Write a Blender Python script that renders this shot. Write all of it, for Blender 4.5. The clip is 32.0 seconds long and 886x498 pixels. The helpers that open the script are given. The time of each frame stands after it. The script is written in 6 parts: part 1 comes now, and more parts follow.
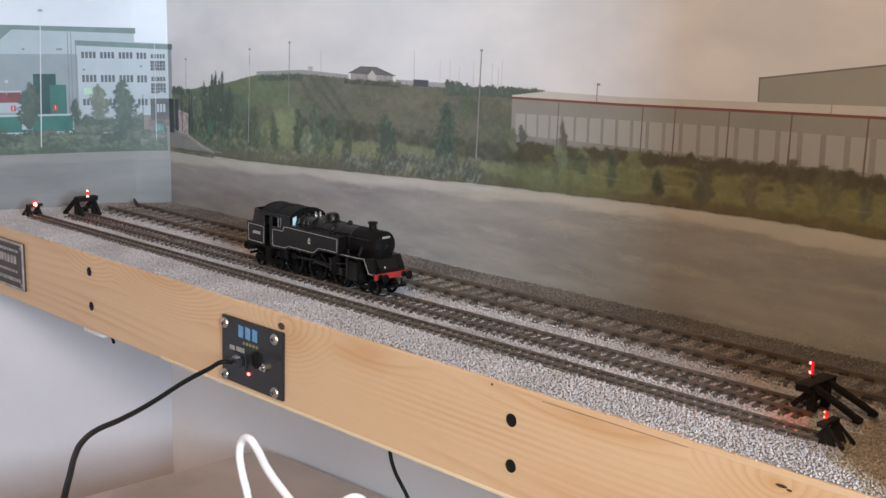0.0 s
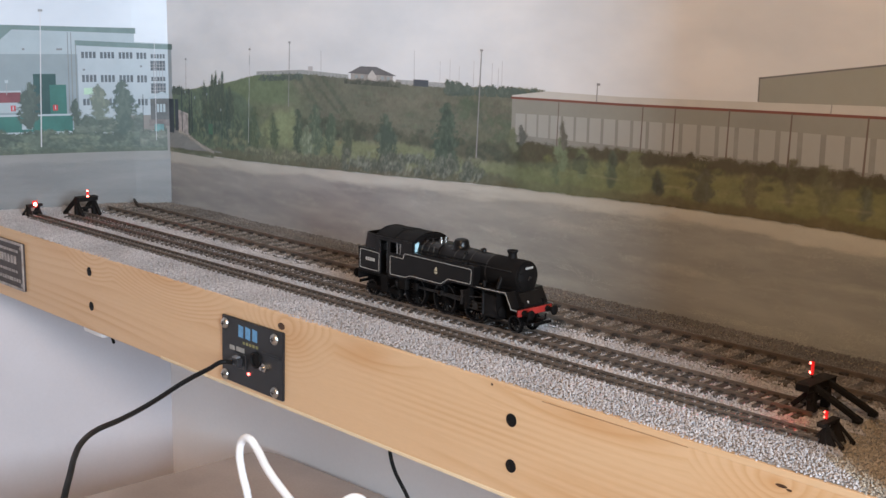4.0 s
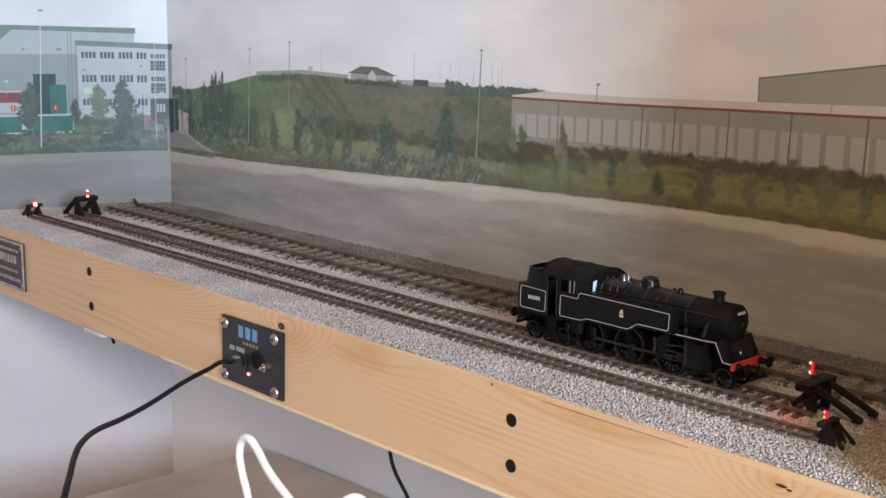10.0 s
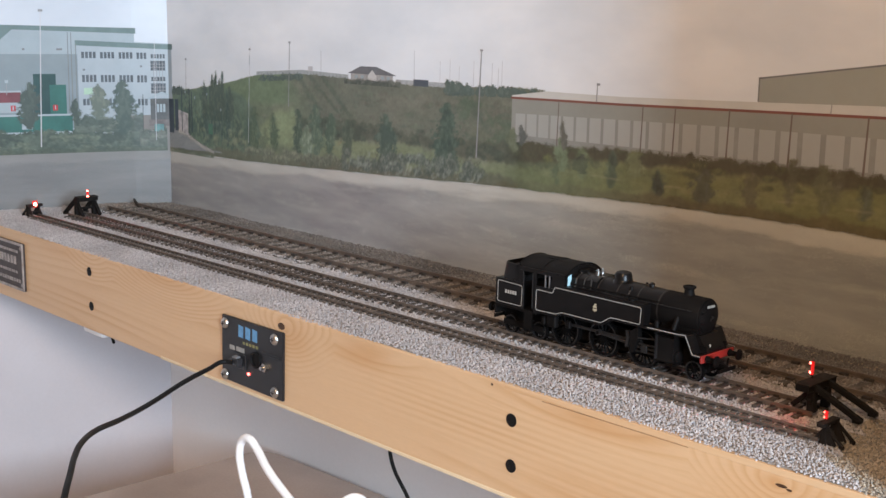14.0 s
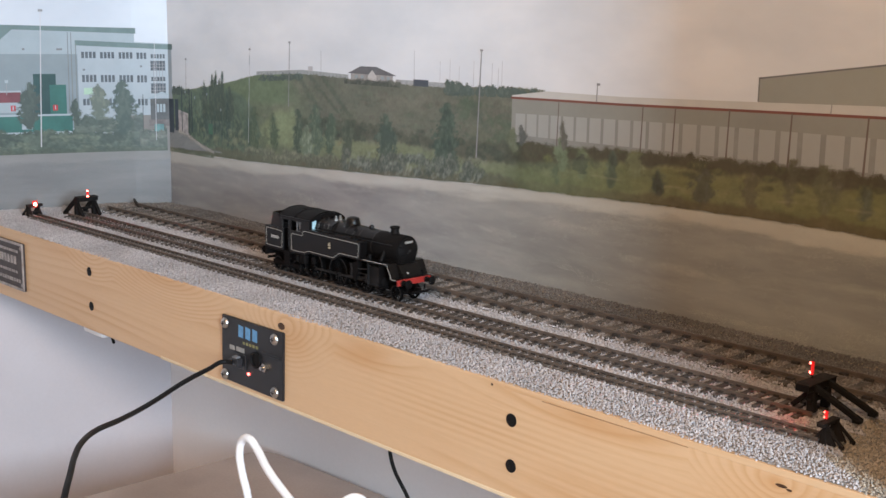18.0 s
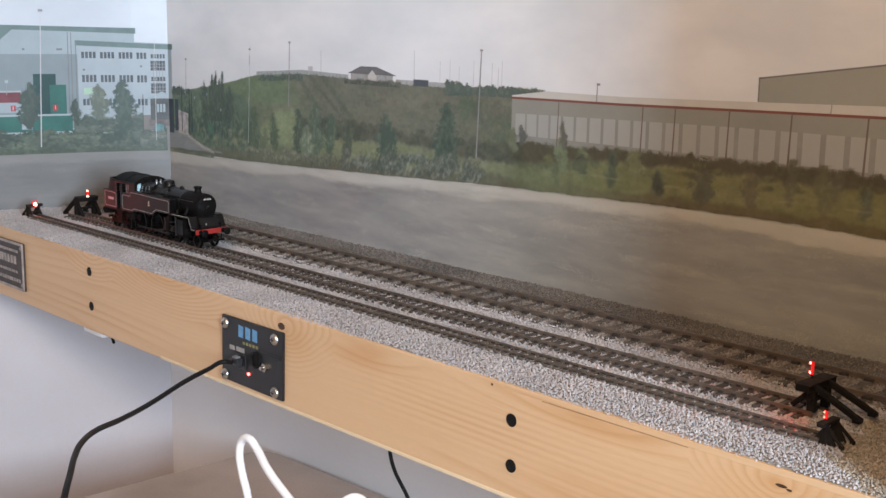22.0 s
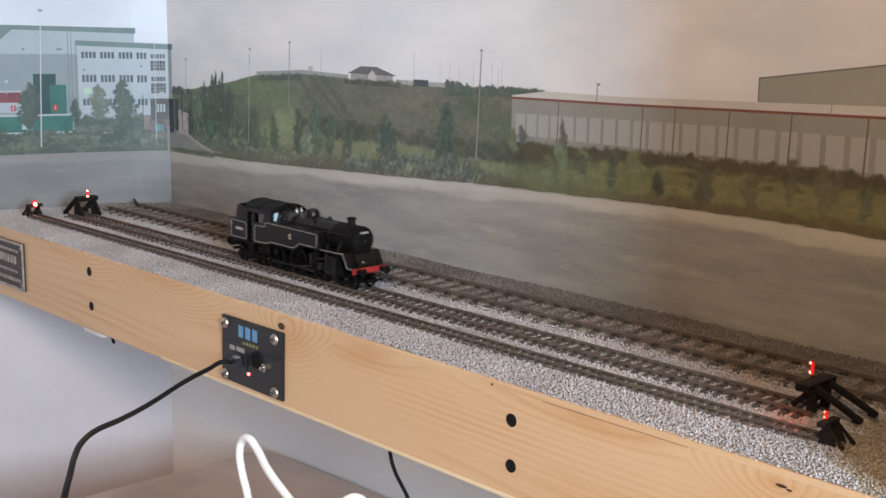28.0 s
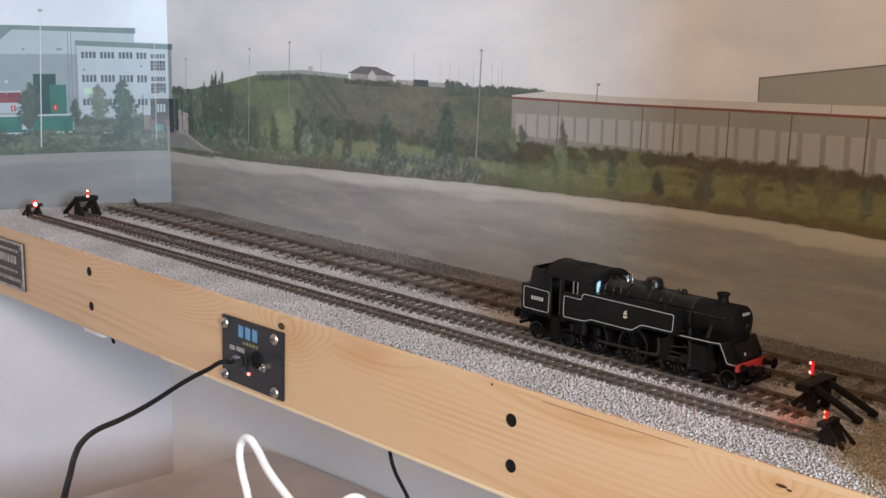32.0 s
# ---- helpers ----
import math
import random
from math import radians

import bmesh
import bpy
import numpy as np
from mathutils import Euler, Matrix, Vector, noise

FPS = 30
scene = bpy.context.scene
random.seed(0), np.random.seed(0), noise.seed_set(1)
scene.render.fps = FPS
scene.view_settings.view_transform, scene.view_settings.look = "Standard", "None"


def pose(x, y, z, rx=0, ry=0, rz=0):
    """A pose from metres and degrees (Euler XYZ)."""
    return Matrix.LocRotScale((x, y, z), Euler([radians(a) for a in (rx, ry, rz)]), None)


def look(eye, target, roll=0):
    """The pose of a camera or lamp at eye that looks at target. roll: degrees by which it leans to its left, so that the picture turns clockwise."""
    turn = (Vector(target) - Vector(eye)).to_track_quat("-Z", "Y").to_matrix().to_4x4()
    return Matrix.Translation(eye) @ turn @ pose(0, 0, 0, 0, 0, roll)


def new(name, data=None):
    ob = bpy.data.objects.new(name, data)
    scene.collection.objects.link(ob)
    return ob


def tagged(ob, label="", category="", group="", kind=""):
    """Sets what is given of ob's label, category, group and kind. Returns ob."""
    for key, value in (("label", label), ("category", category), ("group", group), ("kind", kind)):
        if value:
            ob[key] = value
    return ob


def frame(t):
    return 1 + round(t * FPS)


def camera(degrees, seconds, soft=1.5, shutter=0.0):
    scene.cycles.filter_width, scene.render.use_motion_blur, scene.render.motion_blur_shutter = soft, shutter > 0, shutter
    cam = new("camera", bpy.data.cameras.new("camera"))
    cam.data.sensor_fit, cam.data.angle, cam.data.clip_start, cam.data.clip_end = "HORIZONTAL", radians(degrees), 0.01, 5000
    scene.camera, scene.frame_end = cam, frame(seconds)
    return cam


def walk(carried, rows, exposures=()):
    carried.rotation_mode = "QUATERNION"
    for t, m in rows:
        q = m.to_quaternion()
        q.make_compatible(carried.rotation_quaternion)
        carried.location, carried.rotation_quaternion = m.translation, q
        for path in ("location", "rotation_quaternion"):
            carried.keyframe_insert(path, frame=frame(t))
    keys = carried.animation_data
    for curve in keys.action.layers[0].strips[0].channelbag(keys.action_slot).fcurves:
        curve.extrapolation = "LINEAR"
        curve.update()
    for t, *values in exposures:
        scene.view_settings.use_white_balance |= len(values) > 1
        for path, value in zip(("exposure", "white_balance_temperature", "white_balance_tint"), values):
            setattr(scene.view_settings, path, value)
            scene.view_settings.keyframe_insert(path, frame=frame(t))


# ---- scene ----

# ---------------------------------------------------------------- camera
cam = camera(40.21, 32.0, soft=1.5, shutter=0.5)
EYE = Vector((0.43904, -0.58032, 0.20378))
AIM = EYE + Vector((-0.71056, 0.67823, -0.18735))
walk(cam, [(0, look(EYE, AIM, 0.9095)), (32, look(EYE, AIM, 0.9095))],
     exposures=[(0, -0.03, 6500, 10), (3, -0.03, 6500, 10), (8, -0.065, 6500, 10), (12, 0.0, 6500, 10), (19, 0.0, 6500, 10),
                (24, -0.03, 6500, 10), (31, -0.065, 6500, 10), (32, -0.065, 6500, 10)])

# ---------------------------------------------------------------- light
world = bpy.data.worlds.new("daylight")
scene.world = world
world.use_nodes = True
sky = world.node_tree.nodes.new("ShaderNodeTexSky")
sky.sky_type, sky.sun_disc = "NISHITA", False
sky.sun_elevation, sky.sun_rotation = radians(38), radians(150)
world.node_tree.nodes["Background"].inputs["Strength"].default_value = 0.1
world.node_tree.links.new(sky.outputs["Color"], world.node_tree.nodes["Background"].inputs["Color"])


def area_lamp(name, eye, target, sx, sy, watts, colour):
    data = bpy.data.lights.new(name, "AREA")
    data.shape, data.size, data.size_y, data.energy, data.color = "RECTANGLE", sx, sy, watts, colour
    ob = new(name, data)
    ob.matrix_world = look(eye, target)
    return ob


# daylight in the opening of the room's window
area_lamp("window_daylight", (1.49, -0.79, 0.35), (0.0, -0.79, 0.35), 0.47, 0.54, 51, (0.66, 0.83, 1.0))
# unseen warm fill lamp in mid-air, added for the warm light at the right
area_lamp("ceiling_lamp_light", (0.56, -1.10, 0.85), (0.0, 0.0, 0.0), 0.30, 0.30, 8.9, (1.0, 0.64, 0.35))


# ---------------------------------------------------------------- materials
def mat(name, base, rough=0.6, metal=0.0, vary=0.25, scale=60.0, fine=600.0, bump=0.15, depth=0.0004,
        random_by="", spread=0.3, second=None, stretch=(1, 1, 1), coat=0.0, glow=None, power=0.0, spec=0.5):
    """A surface with colour varied at two scales, grain in relief and an optional spread from piece to piece."""
    m = bpy.data.materials.new(name)
    m.use_nodes = True
    nt = m.node_tree
    n, ln = nt.nodes, nt.links.new
    b = n["Principled BSDF"]
    b.inputs["Roughness"].default_value, b.inputs["Metallic"].default_value = rough, metal
    b.inputs["Coat Weight"].default_value = coat
    b.inputs["Specular IOR Level"].default_value = spec
    tc, mp = n.new("ShaderNodeTexCoord"), n.new("ShaderNodeMapping")
    mp.inputs["Scale"].default_value = stretch
    ln(tc.outputs["Object"], mp.inputs["Vector"])
    big, small = n.new("ShaderNodeTexNoise"), n.new("ShaderNodeTexNoise")
    for t, s in ((big, scale), (small, fine)):
        t.inputs["Scale"].default_value, t.inputs["Detail"].default_value = s, 5
        ln(mp.outputs["Vector"], t.inputs["Vector"])
    mix = n.new("ShaderNodeMix")
    mix.data_type = "RGBA"
    dark = second or [c * (1 - vary) for c in base]
    mix.inputs["A"].default_value, mix.inputs["B"].default_value = (*dark, 1), (*[min(1, c * (1 + vary * 0.6)) for c in base], 1)
    ramp = n.new("ShaderNodeMapRange")
    ramp.inputs["From Min"].default_value, ramp.inputs["From Max"].default_value = 0.3, 0.7
    ln(big.outputs["Fac"], ramp.inputs["Value"])
    ln(ramp.outputs["Result"], mix.inputs["Factor"])
    hsv = n.new("ShaderNodeHueSaturation")
    ln(mix.outputs["Result"], hsv.inputs["Color"])
    val = n.new("ShaderNodeMath")
    val.operation = "MULTIPLY_ADD"
    val.inputs[1].default_value, val.inputs[2].default_value = vary, 1 - vary / 2
    ln(small.outputs["Fac"], val.inputs[0])
    last = val.outputs[0]
    if random_by:
        src = n.new("ShaderNodeObjectInfo") if random_by == "object" else n.new("ShaderNodeNewGeometry")
        out = src.outputs["Random"] if random_by == "object" else src.outputs["Random Per Island"]
        a, c = n.new("ShaderNodeMath"), n.new("ShaderNodeMath")
        a.operation, c.operation = "MULTIPLY_ADD", "MULTIPLY"
        a.inputs[1].default_value, a.inputs[2].default_value = 2 * spread, 1 - spread
        ln(out, a.inputs[0])
        ln(a.outputs[0], c.inputs[0])
        ln(last, c.inputs[1])
        last = c.outputs[0]
    ln(last, hsv.inputs["Value"])
    ln(hsv.outputs["Color"], b.inputs["Base Color"])
    if bump:
        bp = n.new("ShaderNodeBump")
        bp.inputs["Strength"].default_value, bp.inputs["Distance"].default_value = bump, depth
        ln(small.outputs["Fac"], bp.inputs["Height"])
        ln(bp.outputs["Normal"], b.inputs["Normal"])
    if glow:
        b.inputs["Emission Color"].default_value, b.inputs["Emission Strength"].default_value = (*glow, 1), power
    return m


def wood_mat(name, light, dark, swirls=(), flush=()):
    """Varnished pine: long drawn-out rings with arches round knots, flush patches for warm resin and painted shade,
    fine pores.
    """
    m = mat(name, light, 0.42, 0, 0.12, 9, 900, 0.05, 0.0002, coat=0.15, stretch=(0.12, 1, 1))
    nt = m.node_tree
    n, ln = nt.nodes, nt.links.new
    tc = n.new("ShaderNodeTexCoord")

    def math_node(op, a, b=None, c=None):
        k = n.new("ShaderNodeMath")
        k.operation = op
        for i, v in enumerate((a, b, c)):
            if isinstance(v, (int, float)):
                k.inputs[i].default_value = v
            elif v is not None:
                ln(v, k.inputs[i])
        return k.outputs[0]

    def noise(scale, stretch, detail):
        mp, k = n.new("ShaderNodeMapping"), n.new("ShaderNodeTexNoise")
        mp.inputs["Scale"].default_value = stretch
        k.inputs["Scale"].default_value, k.inputs["Detail"].default_value = scale, detail
        ln(tc.outputs["Object"], mp.inputs["Vector"])
        ln(mp.outputs["Vector"], k.inputs["Vector"])
        return k.outputs["Fac"]

    def mound(x, z, sx, sz, top, power="SMOOTHSTEP"):
        """A soft rise round a place of the board."""
        sub, far, near = n.new("ShaderNodeMapping"), n.new("ShaderNodeVectorMath"), n.new("ShaderNodeMapRange")
        sub.inputs["Location"].default_value, sub.inputs["Scale"].default_value = (-x / sx, 0, -z / sz), (1 / sx, 0, 1 / sz)
        far.operation, near.interpolation_type = "LENGTH", power
        near.inputs["From Min"].default_value, near.inputs["From Max"].default_value = 1.0, 0.0
        near.inputs["To Max"].default_value = top
        ln(tc.outputs["Object"], sub.inputs["Vector"])
        ln(sub.outputs["Vector"], far.inputs[0])
        ln(far.outputs["Value"], near.inputs["Value"])
        return near.outputs["Result"]

    sep = n.new("ShaderNodeSeparateXYZ")
    ln(tc.outputs["Object"], sep.inputs[0])
    # ring count: level lines, a slow wander, arches where the cut meets a knot
    field = math_node("MULTIPLY_ADD", sep.outputs["Z"], 120.0, math_node("MULTIPLY", noise(2.0, (0.55, 3.0, 7.0), 1.5), 9.0))
    field = math_node("MULTIPLY_ADD", noise(30, (0.25, 1, 2.0), 2), 0.5, field)
    for place in swirls:
        field = math_node("ADD", field, mound(*place, "LINEAR"))
    ring = math_node("FRACT", field)
    rp = n.new("ShaderNodeValToRGB")
    for e, (at, v) in zip(rp.color_ramp.elements, ((0.35, 0.0), (0.84, 0.8))):
        e.position, e.color = at, (v, v, v, 1)
    rp.color_ramp.elements.new(1.0).color = (0, 0, 0, 1)
    ln(ring, rp.inputs["Fac"])
    # lines fade in and out along the board
    fade = n.new("ShaderNodeMapRange")
    fade.interpolation_type = "SMOOTHSTEP"
    fade.inputs["From Min"].default_value, fade.inputs["From Max"].default_value = 0.40, 0.72
    fade.inputs["To Min"].default_value = 0.08
    ln(noise(5.0, (0.9, 1, 3.5), 2), fade.inputs["Value"])
    strength = fade.outputs["Result"]
    for x, z, sx, sz, _ in swirls:
        strength = math_node("MAXIMUM", strength, mound(x, z, sx * 1.3, sz * 1.3, 1.0))
    line = math_node("MULTIPLY", rp.outputs["Color"], strength)
    # dense straight grain along the lower half
    fine = math_node("SINE", math_node("MULTIPLY_ADD", sep.outputs["Z"], 1500.0, math_node("MULTIPLY", noise(2.0, (0.9, 2.0, 5.0), 2), 26.0)))
    fine = math_node("MULTIPLY", math_node("MULTIPLY_ADD", fine, 0.5, 0.35), math_node("MAXIMUM", mound(0.10, 0.030, 0.26, 0.034, 0.65), math_node("MAXIMUM", mound(-0.05, 0.040, 0.20, 0.030, 0.70), mound(-0.45, 0.04, 0.2, 0.03, 0.25))))
    line = math_node("MAXIMUM", line, math_node("MULTIPLY", fine, math_node("MULTIPLY_ADD", noise(40, (0.15, 1, 3), 2), 1.2, 0.2)))
    mixed, warm = n.new("ShaderNodeMix"), n.new("ShaderNodeMix")
    mixed.data_type = warm.data_type = "RGBA"
    mixed.inputs["A"].default_value, mixed.inputs["B"].default_value = (*light, 1), (*dark, 1)
    ln(line, mixed.inputs["Factor"])
    stain = math_node("MULTIPLY", math_node("SUBTRACT", noise(7.0, (0.5, 1, 2.2), 3), 0.5), 1.2)
    for place in flush:
        stain = math_node("MAXIMUM", stain, mound(*place))
    warm.inputs["B"].default_value = (dark[0] * 1.0, dark[1] * 0.93, dark[2] * 0.84, 1)
    ln(stain, warm.inputs["Factor"])
    ln(mixed.outputs["Result"], warm.inputs["A"])
    hsv = next(x for x in n if x.bl_idname == "ShaderNodeHueSaturation")
    for link in list(hsv.inputs["Color"].links):
        nt.links.remove(link)
    ln(warm.outputs["Result"], hsv.inputs["Color"])
    return m


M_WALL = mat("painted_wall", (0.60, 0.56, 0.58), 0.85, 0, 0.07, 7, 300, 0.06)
# same wall paint, lightened and warmed for bounced light under the shelf
M_WALL_BOUNCE = mat("back_wall_bounce_lit", (0.90, 0.84, 0.82), 0.85, 0, 0.06, 4, 300, 0.06)
M_WARM = mat("cream_wall", (0.62, 0.47, 0.32), 0.85, 0, 0.05, 4, 300, 0.06)
# unseen room walls and ceiling, darkened and warmed to cut cool bounce
M_ROOM = mat("bounce_cut_wall", (0.30, 0.20, 0.13), 0.9, 0, 0.05, 4, 300, 0.06)
M_CEIL = mat("ceiling_paint", (0.48, 0.42, 0.35), 0.9, 0, 0.04, 4, 200, 0.05)
# unseen floor, made pale to bounce light onto the lower wall
M_FLOOR = mat("carpet", (0.56, 0.53, 0.52), 0.95, 0, 0.3, 12, 500, 0.4)
M_PINE = wood_mat("varnished_pine", (0.685, 0.460, 0.270), (0.565, 0.322, 0.150),
                  ((-0.410, 0.074, 0.100, 0.036, 8.0), (-0.535, 0.074, 0.05, 0.030, 4.0), (-0.245, 0.058, 0.055, 0.036, 8.0), (0.030, 0.064, 0.13, 0.018, 2.5),
                   (0.152, 0.062, 0.052, 0.034, 8.0), (-0.150, 0.060, 0.07, 0.016, 1.5)),
                  # warm resin patches; the broad one at the right end paints shade there
                  ((-0.162, 0.058, 0.05, 0.012, 0.6), (0.040, 0.063, 0.07, 0.010, 0.6), (-0.420, 0.069, 0.10, 0.012, 0.45), (-0.600, 0.066, 0.09, 0.012, 0.4), (0.150, 0.062, 0.02, 0.010, 0.6), (0.200, 0.040, 0.13, 0.05, 0.75), (-0.235, 0.055, 0.03, 0.02, 0.4)))
M_PINE_EDGE = mat("pine_edge", (0.82, 0.66, 0.45), 0.6, 0, 0.15, 20, 700, 0.1, stretch=(0.1, 1, 1))
M_PLY = mat("plywood_bed", (0.45, 0.36, 0.25), 0.8, 0, 0.2)
M_BALLAST = mat("granite_ballast", (0.49, 0.458, 0.458), 0.9, 0, 0.2, 14, 1500, 0.2, random_by="island", spread=0.17, spec=0.2)
M_DUSTY = mat("dusty_ballast", (0.26, 0.225, 0.20), 0.9, 0, 0.3, 14, 1500, 0.2, random_by="island", spread=0.4, spec=0.2)
M_TAN = mat("tan_chippings", (0.40, 0.345, 0.28), 0.95, 0, 0.25, 14, 1500, 0.2, random_by="island", spread=0.25, spec=0.15)
M_FINE = mat("fine_dark_grit", (0.20, 0.18, 0.165), 0.95, 0, 0.3, 14, 1500, 0.2, random_by="island", spread=0.35, spec=0.15)
M_BED = mat("ballast_bed", (0.34, 0.32, 0.30), 0.95, 0, 0.3, 200, 1200, 0.3)
M_RAIL = mat("weathered_rail", (0.15, 0.115, 0.092), 0.55, 0.25, 0.3, 90, 900, 0.1)
M_SLEEPER = mat("brown_plastic_sleeper", (0.095, 0.076, 0.064), 0.75, 0, 0.35, 120, 900, 0.2, random_by="object", spread=0.35)
M_DUSTY_SLEEPER = mat("dust_brown_sleeper", (0.135, 0.11, 0.092), 0.85, 0, 0.35, 120, 900, 0.2, random_by="object", spread=0.25)
M_OLD_SLEEPER = mat("dusty_sleeper", (0.105, 0.087, 0.073), 0.85, 0, 0.5, 60, 900, 0.2, random_by="object", spread=0.4)
M_CHAIR = mat("dark_rail_chair", (0.035, 0.027, 0.022), 0.8, 0, 0.3, 100, 900, 0.1)
M_BLACK = mat("satin_black_paint", (0.0072, 0.0062, 0.0060), 0.31, 0, 0.3, 60, 900, 0.03, spec=0.22)
M_MATT = mat("matt_black_paint", (0.0064, 0.0054, 0.0051), 0.58, 0, 0.3, 60, 900, 0.05, spec=0.11)
M_RED = mat("bufferbeam_red", (0.34, 0.027, 0.021), 0.45, 0, 0.15, 100, 900, 0.03)
M_LINE = mat("grey_lining", (0.42, 0.40, 0.37), 0.5, 0, 0.08, 100, 900, 0)
M_CREAM = mat("cream_transfer", (0.50, 0.43, 0.30), 0.5, 0, 0.2, 400, 900, 0)
M_STEEL = mat("bright_steel", (0.55, 0.54, 0.52), 0.3, 1.0, 0.15, 100, 900, 0.03)
M_DARKSTEEL = mat("dull_steel", (0.040, 0.037, 0.036), 0.45, 0.6, 0.2, 100, 900, 0.03)
M_PLATE = mat("black_panel", (0.016, 0.016, 0.018), 0.38, 0, 0.2, 40, 900, 0.03)
M_CABLE = mat("black_cable", (0.006, 0.006, 0.0065), 0.6, 0, 0.2, 50, 600, 0.02, spec=0.25)
M_WHITE = mat("white_plastic", (0.86, 0.86, 0.88), 0.35, 0, 0.03, 40, 500, 0.02)
M_DESK = mat("desk_laminate", (0.60, 0.48, 0.41), 0.14, 0, 0.18, 9, 400, 0.02)
# housing glows though it is no lamp: the red halo round each lens
M_LEDBODY = mat("red_led_halo_body", (0.5, 0.01, 0.01), 0.3, 0, 0.02, 50, 500, 0, glow=(1.0, 0.02, 0.02), power=0.7)


# ---------------------------------------------------------------- mesh helpers
def box(bm, x0, x1, y0, y1, z0, z1, bevel=0.0, seg=1):
    r = bmesh.ops.create_cube(bm, size=1)
    vs = r["verts"]
    for v in vs:
        v.co = Vector(((x0 + x1) / 2 + v.co.x * (x1 - x0), (y0 + y1) / 2 + v.co.y * (y1 - y0), (z0 + z1) / 2 + v.co.z * (z1 - z0)))
    if bevel:
        bmesh.ops.bevel(bm, geom=list({e for v in vs for e in v.link_edges}), offset=bevel, segments=seg, affect="EDGES", profile=0.5)
    return bm


def rod(bm, a, b, r0, r1=None, seg=12, caps=True):
    """A round bar from a to b."""
    a, b = Vector(a), Vector(b)
    r = bmesh.ops.create_cone(bm, cap_ends=caps, segments=seg, radius1=r0, radius2=r0 if r1 is None else r1, depth=(b - a).length)
    m = Matrix.Translation((a + b) / 2) @ (b - a).to_track_quat("Z", "Y").to_matrix().to_4x4()
    bmesh.ops.transform(bm, matrix=m, verts=r["verts"])
    return bm


def lathe(bm, profile, axis="z", at=(0, 0, 0), seg=24, closed=False):
    """A turned body: profile is (radius, height) from one end to the other."""
    rings = []
    for r, h in profile:
        ring = []
        for i in range(seg):
            a = 2 * math.pi * i / seg
            p = (r * math.cos(a), r * math.sin(a), h)
            if axis == "x":
                p = (h, p[0], p[1])
            elif axis == "y":
                p = (p[0], h, p[1])
            ring.append(bm.verts.new(Vector(p) + Vector(at)))
        rings.append(ring)
    for a, b in zip(rings, rings[1:] + (rings[:1] if closed else [])):
        for i in range(seg):
            j = (i + 1) % seg
            bm.faces.new((a[i], a[j], b[j], b[i]))
    if not closed:
        bm.faces.new(rings[0])
        bm.faces.new(rings[-1])
    return bm


def slab(bm, pts, a0, a1, axis="y"):
    """An outline in the plane across axis, drawn out from a0 to a1."""
    def place(p, q, a):
        return {"y": (p, a, q), "x": (a, p, q), "z": (p, q, a)}[axis]
    lo = [bm.verts.new(place(p, q, a0)) for p, q in pts]
    hi = [bm.verts.new(place(p, q, a1)) for p, q in pts]
    bm.faces.new(lo)
    bm.faces.new(hi)
    k = len(pts)
    for i in range(k):
        bm.faces.new((lo[i], lo[(i + 1) % k], hi[(i + 1) % k], hi[i]))
    return bm


def finish(bm, scale=1.0, smooth=False):
    if scale != 1.0:
        bmesh.ops.scale(bm, vec=(scale,) * 3, verts=bm.verts)
    bmesh.ops.recalc_face_normals(bm, faces=bm.faces)
    me = bpy.data.meshes.new("mesh")
    bm.to_mesh(me)
    bm.free()
    if smooth:
        me.shade_auto_smooth() if hasattr(me, "shade_auto_smooth") else None
        for f in me.polygons:
            f.use_smooth = True
    return me


def part(name, bm, material, parent=None, label="", scale=1.0, smooth=False):
    """Links a bmesh as one mesh object, under a thing or a part where there is one."""
    me = finish(bm, scale, smooth)
    me.materials.append(material)
    ob = new(name, me)
    if parent:
        ob.parent = parent
    if smooth:
        md = ob.modifiers.new("edges", "EDGE_SPLIT")
        md.split_angle = radians(38)
    return tagged(ob, label)


def thing(name, bm, material, label, category, group="", kind="", scale=1.0, smooth=False):
    return tagged(part(name, bm, material, None, "", scale, smooth), label, category, group, kind)


def group_root(name, label, category, at=(0, 0, 0), group="", kind=""):
    ob = new(name)
    ob.empty_display_size = 0.02
    ob.matrix_world = Matrix.Translation(at)
    return tagged(ob, label, category, group, kind)


def tube(name, pts, radius, material, parent=None, label="", res=6):
    """A round cable through points."""
    cu = bpy.data.curves.new(name, "CURVE")
    cu.dimensions, cu.bevel_depth, cu.bevel_resolution, cu.resolution_u, cu.use_fill_caps = "3D", radius, 3, res, True
    sp = cu.splines.new("BEZIER")
    sp.bezier_points.add(len(pts) - 1)
    for bp, p in zip(sp.bezier_points, pts):
        bp.co, bp.handle_left_type, bp.handle_right_type = p, "AUTO", "AUTO"
    dg = bpy.context.evaluated_depsgraph_get()
    tmp = new("tmp", cu)
    dg.update()
    me = bpy.data.meshes.new_from_object(tmp.evaluated_get(dg))
    bpy.data.objects.remove(tmp)
    bpy.data.curves.remove(cu)
    me.materials.clear()
    me.materials.append(material)
    for f in me.polygons:
        f.use_smooth = True
    ob = new(name, me)
    if parent:
        ob.parent = parent
    return tagged(ob, label)


B = bmesh.new
MM = 0.001

# ---------------------------------------------------------------- the room
X0, X1, Y0, Y1, Z0, Z1 = -0.765, 1.50, -2.4, 0.132, -0.95, 1.45
thing("floor", box(B(), X0 - 1.1, X1 + 0.1, Y0 - 0.1, Y1 + 0.1, Z0 - 0.05, Z0), M_FLOOR, "unseen room floor, kept pale to bounce light up", "floor", kind="structure")
